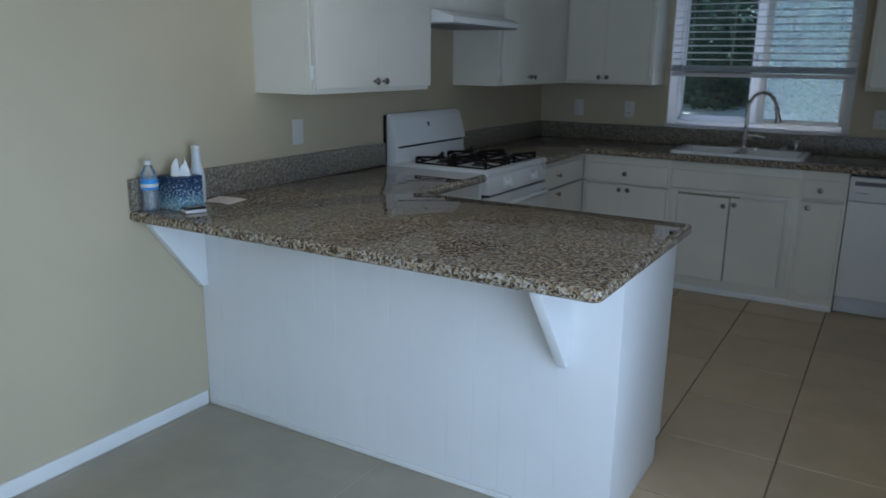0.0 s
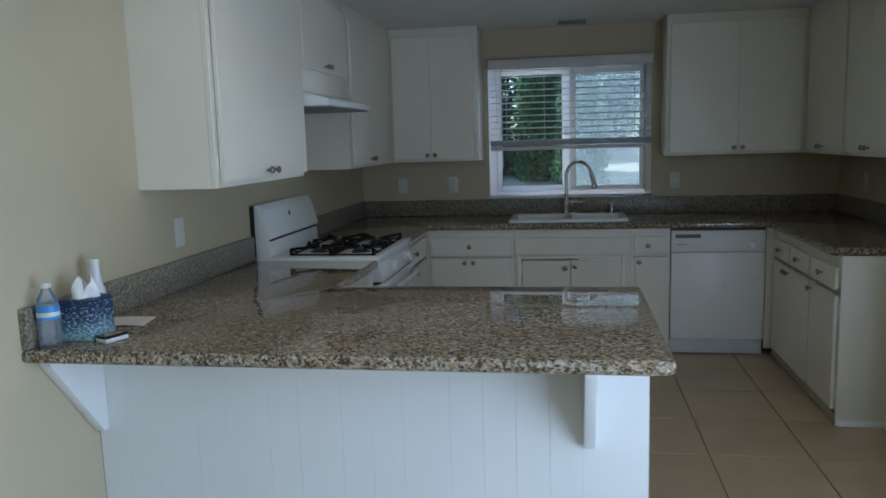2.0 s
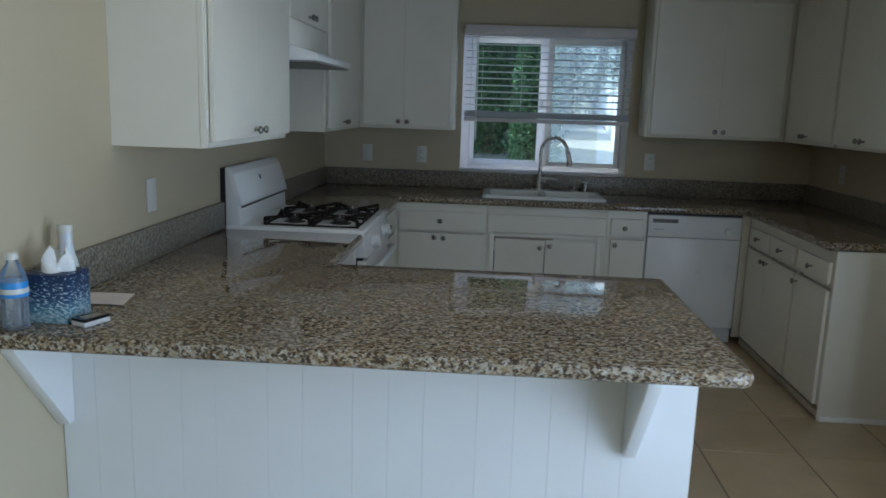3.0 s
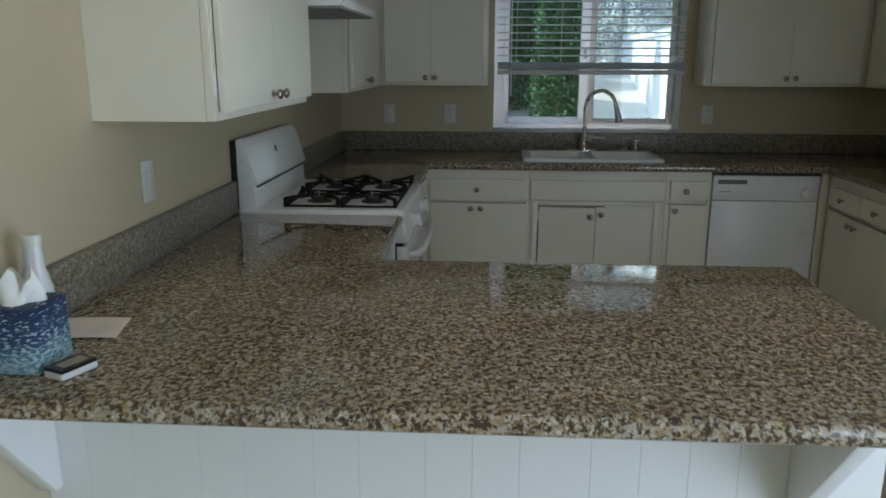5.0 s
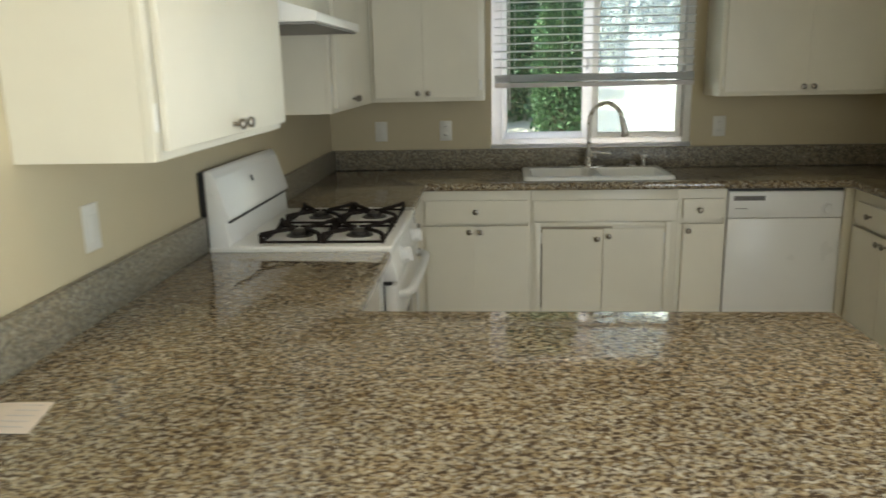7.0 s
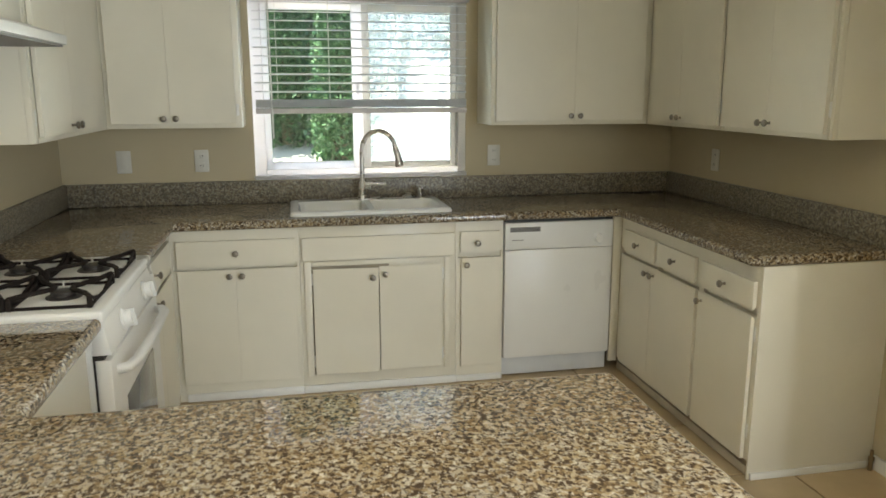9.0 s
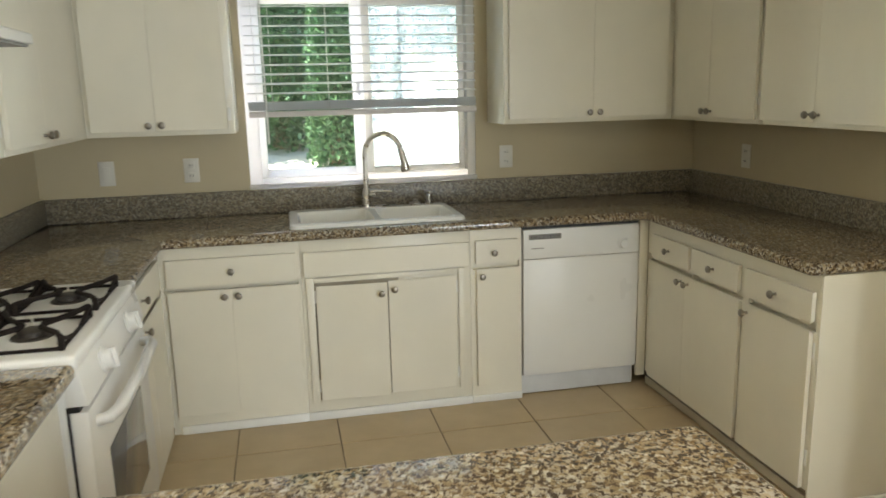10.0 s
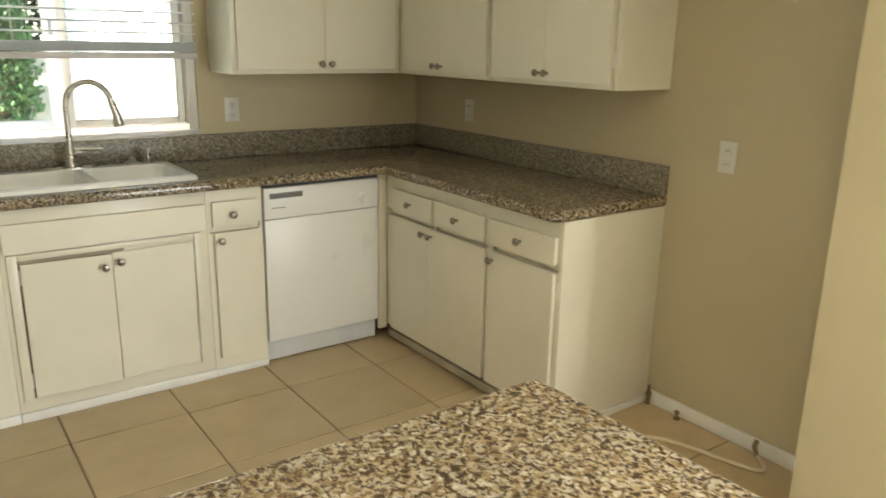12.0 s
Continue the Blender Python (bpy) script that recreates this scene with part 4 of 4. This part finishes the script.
# ---- plates on the walls ----
def plate(side, u, z, label, slots, name):
    at = face_frame(side)
    p = at(u, 0, z)
    ob = thing(name, p, label, "outlet" if slots else "switch")
    part("cover", side_box(side, u - 0.037, u + 0.037, 0.0005, 0.0065, z - 0.06, z + 0.06, bevel=0.003), PLATE, ob)
    if slots:
        for dz in (-0.026, 0.026):
            s = part("socket", side_box(side, u - 0.016, u + 0.016, 0.0065, 0.0085, z + dz - 0.017, z + dz + 0.017, bevel=0.002), PLATE, ob)
            for du in (-0.0065, 0.0065):
                part("slot", side_box(side, u + du - 0.0012, u + du + 0.0012, 0.0083, 0.009, z + dz - 0.005, z + dz + 0.006), BLACK, s)
    else:
        part("rocker", side_box(side, u - 0.017, u + 0.017, 0.0065, 0.010, z - 0.034, z + 0.034, bevel=0.002), PLATE, ob)
    return ob


plate("n", 0.318, 1.150, "white wall switch in the kitchen corner", False, "wall_switch")
plate("n", 0.718, 1.150, "white double wall outlet beside the window", True, "wall_outlet")
plate("n", 2.364, 1.153, "white wall outlet beside the window", True, "wall_outlet")
plate("e", -0.518, 1.148, "white wall outlet under the wall cabinet", True, "wall_outlet")
plate("e", -2.108, 1.105, "white wall outlet in the fridge alcove", True, "wall_outlet")
plate("w", -2.888, 1.146, "white wall switch over the peninsula backsplash", False, "wall_switch")

# ---- ceiling fittings ----
for x in (0.95, 1.95):
    lamp = thing("ceiling_lamp", (x, -3.35, CEIL_Z), "small lit round ceiling lamp with an added white rim", "ceiling lamp", "ceiling lamps over the peninsula")
    at = Matrix.Translation((x, -3.35, CEIL_Z)) @ pose(0, 0, 0, 180)
    # deep rim is added, unseen, to keep lamp light off the cabinet fronts
    part("rim", lathe([(0.105, 0.0005), (0.105, 0.03), (0.099, 0.036), (0.088, 0.036), (0.084, 0.03), (0.080, 0.0005)], at, 28), APPL2, lamp)
    part("diffuser", lathe([(0.078, 0.001), (0.078, 0.010), (0.06, 0.015), (0.03, 0.018), (0.002, 0.019)], at, 28), LAMP, lamp, "glowing round diffuser")
vent = thing("ceiling_vent", (1.625, -0.24, CEIL_Z), "small grey ceiling vent before the window", "vent")
bm = box(1.53, 1.72, -0.30, -0.285, CEIL_Z - 0.012, CEIL_Z - 0.0005, bevel=0.002)
add_box(bm, 1.53, 1.72, -0.195, -0.18, CEIL_Z - 0.012, CEIL_Z - 0.0005, bevel=0.002)
part("vent_frame", bm, GREYL, vent)
for k in range(5):
    part("louvre", box(1.53, 1.72, -0.28 + 0.018 * k, -0.276 + 0.018 * k, CEIL_Z - 0.014, CEIL_Z - 0.0005), GREYL, vent)

# ---- loose things on the peninsula ----
wb = thing("water_bottle", (0.062, -3.797, CT), "clear plastic water bottle with a blue label", "bottle")
at = Matrix.Translation((0.062, -3.797, CT))
part("bottle", lathe([(0.026, 0), (0.031, 0.004), (0.032, 0.02), (0.0305, 0.03), (0.032, 0.04), (0.0305, 0.05), (0.032, 0.06), (0.0305, 0.07), (0.032, 0.08), (0.032, 0.125), (0.028, 0.145), (0.014, 0.17), (0.012, 0.18)], at, 24), BOTTLE, wb)
part("label", lathe([(0.0322, 0.085), (0.0326, 0.086), (0.0326, 0.122), (0.0322, 0.123)], at, 24), BLUE, wb, "blue paper label")
part("label_band", lathe([(0.0327, 0.094), (0.0331, 0.095), (0.0331, 0.106), (0.0327, 0.107)], at, 24), PLATE, wb, "pale band of unreadable print")
part("cap", lathe([(0.0145, 0.178), (0.015, 0.18), (0.015, 0.192), (0.013, 0.194)], at, 18), PLATE, wb, "white screw cap")
tb = thing("tissue_box", (0.107, -3.69, CT), "blue patterned tissue box with a tissue pulled up", "tissue box")
part("carton", box(0.047, 0.166, -3.746, -3.63, CT + 0.0005, 1.042, bevel=0.0025), PRINT, tb)
bm = bmesh.new()
cx, cy = 0.107, -3.688
prev = None
for j in range(7):
    h = j / 6
    row = []
    for k in range(18):
        a = math.tau * k / 18
        r = (0.046 - 0.024 * h) * (1 + 0.26 * math.sin(3 * a + 4 * h) + 0.10 * math.sin(5 * a + 2))
        row.append(bm.verts.new((cx + 0.012 * h + r * math.cos(a) * 0.95, cy + r * math.sin(a) * 0.7, 1.041 + 0.050 * h * (1 + 0.42 * math.sin(2 * a + 1.0) + 0.16 * math.sin(5 * a)))))
    if prev:
        for k in range(18):
            bm.faces.new((prev[k], prev[(k + 1) % 18], row[(k + 1) % 18], row[k]))
    prev = row
bm.faces.new(prev)
part("tissue", bm, TISSUE, tb, "crumpled white tissue")
lb = thing("lotion_bottle", (0.072, -3.575, CT), "tall milky white plastic bottle with a white cap", "bottle")
at = Matrix.Translation((0.072, -3.575, CT)) @ Matrix.Diagonal((1, 0.8, 1, 1))
part("bottle", lathe([(0.030, 0), (0.034, 0.005), (0.034, 0.10), (0.031, 0.125), (0.024, 0.15), (0.0205, 0.165), (0.0185, 0.21)], at, 24), MILKY, lb)
part("cap", lathe([(0.0205, 0.208), (0.021, 0.21), (0.021, 0.228), (0.019, 0.231)], at, 20), PLATE, lb, "white flat cap")
ph = thing("phone", (0.216, -3.725, CT), "black and silver phone lying beside the tissue box", "phone")
turn = Matrix.Translation((0.216, -3.725, CT)) @ pose(0, 0, 0, 0, 0, -22)
bm = box(-0.025, 0.025, -0.040, 0.040, 0.0005, 0.014, bevel=0.004, segments=3, m=turn)
part("shell", bm, PHONES, ph, "silver phone case")
part("screen", box(-0.0245, 0.0245, -0.0395, 0.0395, 0.0141, 0.0215, bevel=0.0012, segments=1, m=turn), PHONEB, ph, "black glossy screen")
part("tan_patch", box(-0.013, 0.015, -0.026, 0.030, 0.0216, 0.0220, m=turn), TANGL, ph, "tan glossy patch on the screen")
bm = bmesh.new()
corners = [(0.036, -3.430), (0.185, -3.418), (0.212, -3.546), (0.078, -3.562)]
n = 8
grid = []
for i in range(n + 1):
    row = []
    for j in range(n + 1):
        a, b2 = i / n, j / n
        p = Vector(corners[0]) * (1 - a) * (1 - b2) + Vector(corners[1]) * a * (1 - b2) + Vector(corners[2]) * a * b2 + Vector(corners[3]) * (1 - a) * b2
        row.append((p.x, p.y, CT + 0.0012 + 0.003 * math.sin(a * 3.1) * (0.4 + 0.6 * b2)))
    grid.append(row)
tops = [[bm.verts.new((x, y, z + 0.001)) for x, y, z in row] for row in grid]
lows = [[bm.verts.new((x, y, z)) for x, y, z in row] for row in grid]
for i in range(n):
    for j in range(n):
        bm.faces.new((tops[i][j], tops[i + 1][j], tops[i + 1][j + 1], tops[i][j + 1]))
        bm.faces.new((lows[i][j + 1], lows[i + 1][j + 1], lows[i + 1][j], lows[i][j]))
rim = [(k, 0) for k in range(n)] + [(n, k) for k in range(n)] + [(n - k, n) for k in range(n)] + [(0, n - k) for k in range(n)]
for (i, j), (i2, j2) in zip(rim, rim[1:] + rim[:1]):
    bm.faces.new((tops[i][j], lows[i][j], lows[i2][j2], tops[i2][j2]))
bmesh.ops.recalc_face_normals(bm, faces=bm.faces)
sheet = thing("paper_sheet", (0.13, -3.49, CT), "folded pinkish paper with faint print", "paper")
part("leaf", bm, PAPER, sheet)
for k in range(5):
    y = -3.44 - 0.022 * k
    part("print_line", box(0.135, 0.18 + 0.003 * k, y - 0.0015, y + 0.0015, CT + 0.0058, CT + 0.0062), RAILM, sheet)

# ---- fridge alcove ----
hose = thing("water_hose", (3.35, -2.3, 0), "thin beige water hose curled on the alcove floor", "hose")
pts = [(3.458, -2.39, 0.05), (3.44, -2.40, 0.03), (3.40, -2.47, 0.012), (3.36, -2.47, 0.010), (3.33, -2.38, 0.010), (3.30, -2.25, 0.009), (3.27, -2.15, 0.009), (3.22, -2.08, 0.009), (3.16, -2.09, 0.009)]
fine = []
for k in range(len(pts) - 1):
    p0, p1, p2, p3 = (Vector(pts[min(max(k + d, 0), len(pts) - 1)]) for d in (-1, 0, 1, 2))
    for j in range(6):
        t = j / 6
        fine.append(0.5 * ((2 * p1) + (p2 - p0) * t + (2 * p0 - 5 * p1 + 4 * p2 - p3) * t * t + (3 * p1 - p0 - 3 * p2 + p3) * t ** 3))
part("tube", tube(fine, 0.0085, 8), PIPE, hose)
part("connector", tube([(3.474, -2.385, 0.055), (3.45, -2.392, 0.045), (3.425, -2.42, 0.024)], 0.009, 10), BRASS, hose, "dull brass connector")
solid("pipe_stub", lathe([(0.009, 0), (0.009, 0.04), (0.012, 0.042), (0.012, 0.058), (0.007, 0.06), (0.007, 0.088), (0.003, 0.09)], Matrix.Translation((3.462, -1.875, 0.0)), 12), BRASS, "dark capped pipe stub beside the cabinet", "pipe")
solid("floor_valve", lathe([(0.013, 0), (0.013, 0.006), (0.007, 0.009), (0.007, 0.024), (0.011, 0.027), (0.011, 0.035), (0.004, 0.038)], Matrix.Translation((3.452, -2.035, 0)), 14), BRASS, "small dark brass valve on the alcove floor", "valve")

# ---- outside the window ----
bm = bmesh.new()


def rise(x, y):
    s = min(max((y - 0.6) / 6.0, 0), 1)
    return -0.12 + 1.5 * s * s * (3 - 2 * s) + 0.05 * noise.noise(Vector((x * 0.6, y * 0.6, 0)))


xs = [-400, -120, -40, -18] + [-12 + k for k in range(31)] + [26, 60, 150, 400]
ys = [-400, -120, -40, -16, -8] + [0.16 + 0.6 * k for k in range(24)] + [18, 26, 60, 150, 400]
gv = {}
for i, x in enumerate(xs):
    for j, y in enumerate(ys):
        gv[i, j] = bm.verts.new((x, y, rise(x, y)))
for i in range(len(xs) - 1):
    for j in range(len(ys) - 1):
        bm.faces.new((gv[i, j], gv[i + 1, j], gv[i + 1, j + 1], gv[i, j + 1]))
solid("ground", bm, DIRT, "pale dry earth bank outside the window", "ground", kind="structure")

rng = random.Random(7)


def crown_mesh(name, shape, count, size, mat):
    """Many small leaf blades inside an outline radius(height)."""
    verts, faces = [], []
    for _ in range(count):
        h = rng.random()
        r = shape(h) * (0.35 + 0.65 * rng.random() ** 0.5)
        a = rng.random() * math.tau
        r *= 1 + 0.22 * math.sin(3 * a + 9 * h) + 0.14 * math.sin(7 * a - 14 * h)
        c = Vector((r * math.cos(a), r * math.sin(a), h))
        d = Vector((math.cos(a) + rng.gauss(0, 0.5), math.sin(a) + rng.gauss(0, 0.5), rng.gauss(0.35, 0.5))).normalized()
        s = d.orthogonal().normalized()
        s = (s * math.cos(h * 91) + d.cross(s) * math.sin(h * 91)) * size * rng.uniform(0.25, 0.5)
        d = d * size * rng.uniform(0.7, 1.4)
        yield_at = len(verts)
        verts += [c - s * 0.4, c + d * 0.5 + s, c + d, c + d * 0.5 - s]
        faces.append((yield_at, yield_at + 1, yield_at + 2, yield_at + 3))
    return verts, faces


def tree(name, x, y, height, width, count, mat, label, conical=True):
    z = rise(x, y)
    ob = thing(name, (x, y, z), label, "tree" if conical else "shrub")
    part("trunk", tube([(x, y, z - 0.1), (x + 0.03, y, z + height * 0.3), (x, y + 0.02, z + height * 0.75), (x, y, z + height * 0.95)], [0.09, 0.07, 0.035, 0.01], 8), BARK, ob)
    if conical:
        shape = lambda h: width * (0.25 + 0.75 * (1 - h)) * min(1, h * 9 + 0.3)
    else:
        shape = lambda h: width * math.sqrt(max(0.02, 1 - (2 * h - 0.8) ** 2 / 1.5))
    vs, fs = crown_mesh("crown", shape, count, 1.0, mat)
    me = bpy.data.meshes.new("crown")
    sized = []
    for k in range(0, len(vs), 4):
        c = vs[k]
        base = Vector((x + c.x, y + c.y, z + 0.06 + c.z * height))
        for v in vs[k:k + 4]:
            sized.append(base + (v - c) * (0.05 if conical else 0.065))
    me.from_pydata([tuple(v) for v in sized], [], fs)
    me.materials.append(mat)
    crown = new("crown", me)
    hold(crown, ob)
    return ob


tree("conifer", 1.74, 4.05, 1.9, 0.24, 16000, LEAF, "bright green conical conifer outside the window")
tree("conifer", 1.17, 4.5, 1.9, 0.22, 14000, LEAF, "green bushy conifer on the pale bank")
tree("conifer", 0.20, 5.4, 2.9, 0.36, 16000, LEAF, "tall green conifer on the pale bank")
tree("conifer", 1.45, 6.0, 2.6, 0.30, 16000, LEAF, "tall slender conifer before the hedge")
for x, y, h, w in ((0.38, 4.6, 1.0, 0.34), (-0.25, 4.8, 1.2, 0.4), (-1.6, 6.2, 4.2, 1.1), (-0.3, 6.9, 4.6, 1.0), (0.9, 6.9, 4.4, 0.9), (1.9, 6.8, 4.2, 0.8), (0.3, 8.0, 5.2, 1.3), (2.9, 7.0, 3.6, 0.9), (4.4, 7.6, 3.6, 1.2), (-3.0, 6.6, 4.4, 1.3)):
    tree("shrub", x, y, h, w, 12000, LEAF_SHADE, "dense green shrub on the bank, leaves darkened for shade", False)
# pale garden wall that runs away from the house, and an added strip
gw = thing("garden_wall", (2.95, 4.3, -0.2), "sunlit white stucco garden wall", "garden wall")
part("wall", box(2.85, 3.05, 1.2, 7.4, -0.3, 1.76, bevel=0.01), STUCCO, gw)
part("coping", box(2.82, 3.08, 1.17, 7.43, 1.7605, 1.82, bevel=0.01), STUCCO, gw)
# bright strip out of view, added to throw sun up onto the window frame
solid("pavement", box(-6.0, 2.84, 0.145, 1.7, -0.3, -0.02, bevel=0.005), BOUNCE, "unseen pale strip added to bounce sun at the window", "pavement", kind="structure")

# ---- floor tiles, last ----
PX, PY = 0.4485, 0.466
tb_m = bmesh.new()
add_box(tb_m, 0.0038, PX - 0.0038, 0.0038, PY - 0.0038, -0.010, 0.0, bevel=0.0016, segments=1)
TILE_MESH = to_mesh("tile", tb_m, TILE, smooth=False)
i0, j0 = 2.238, -0.868
for i in range(-5, 3):
    for j in range(-6, 2):
        x, y = i0 + i * PX, j0 + j * PY
        if y > 0.1 or x < -0.3 or (x < 1.75 and y < -3.3):
            continue
        placed("tile", TILE_MESH, pose(x, y, rng.uniform(-0.0006, 0.0003), rng.uniform(-0.05, 0.05), rng.uniform(-0.05, 0.05), 0), floor)
# wider tiles with pale joints in the dining space
QX, QY = 0.913, 0.913
q_m = bmesh.new()
add_box(q_m, 0.002, QX - 0.002, 0.002, QY - 0.002, -0.010, 0.0, bevel=0.001, segments=1)
WIDE_MESH = to_mesh("wide_tile", q_m, DINTILE, smooth=False)
pale = solid("floor_dining", box(-0.1, DIN_E + 0.1, SOUTH - 0.1, -3.49, -0.0038, -0.0018), PALE_GROUT, "plain tan tile floor of the dining space", "floor", kind="structure")
for i in range(-2, 3):
    for j in range(4):
        fit_in = Matrix.Diagonal((0.42, 1, 1, 1)) if i == 2 else Matrix()
        x = 0.953 + i * QX
        if x + QX > 0:
            placed("wide_tile", WIDE_MESH, pose(x, -3.475 - 0.913 - j * QY, rng.uniform(-0.0004, 0.0002)) @ fit_in, pale)
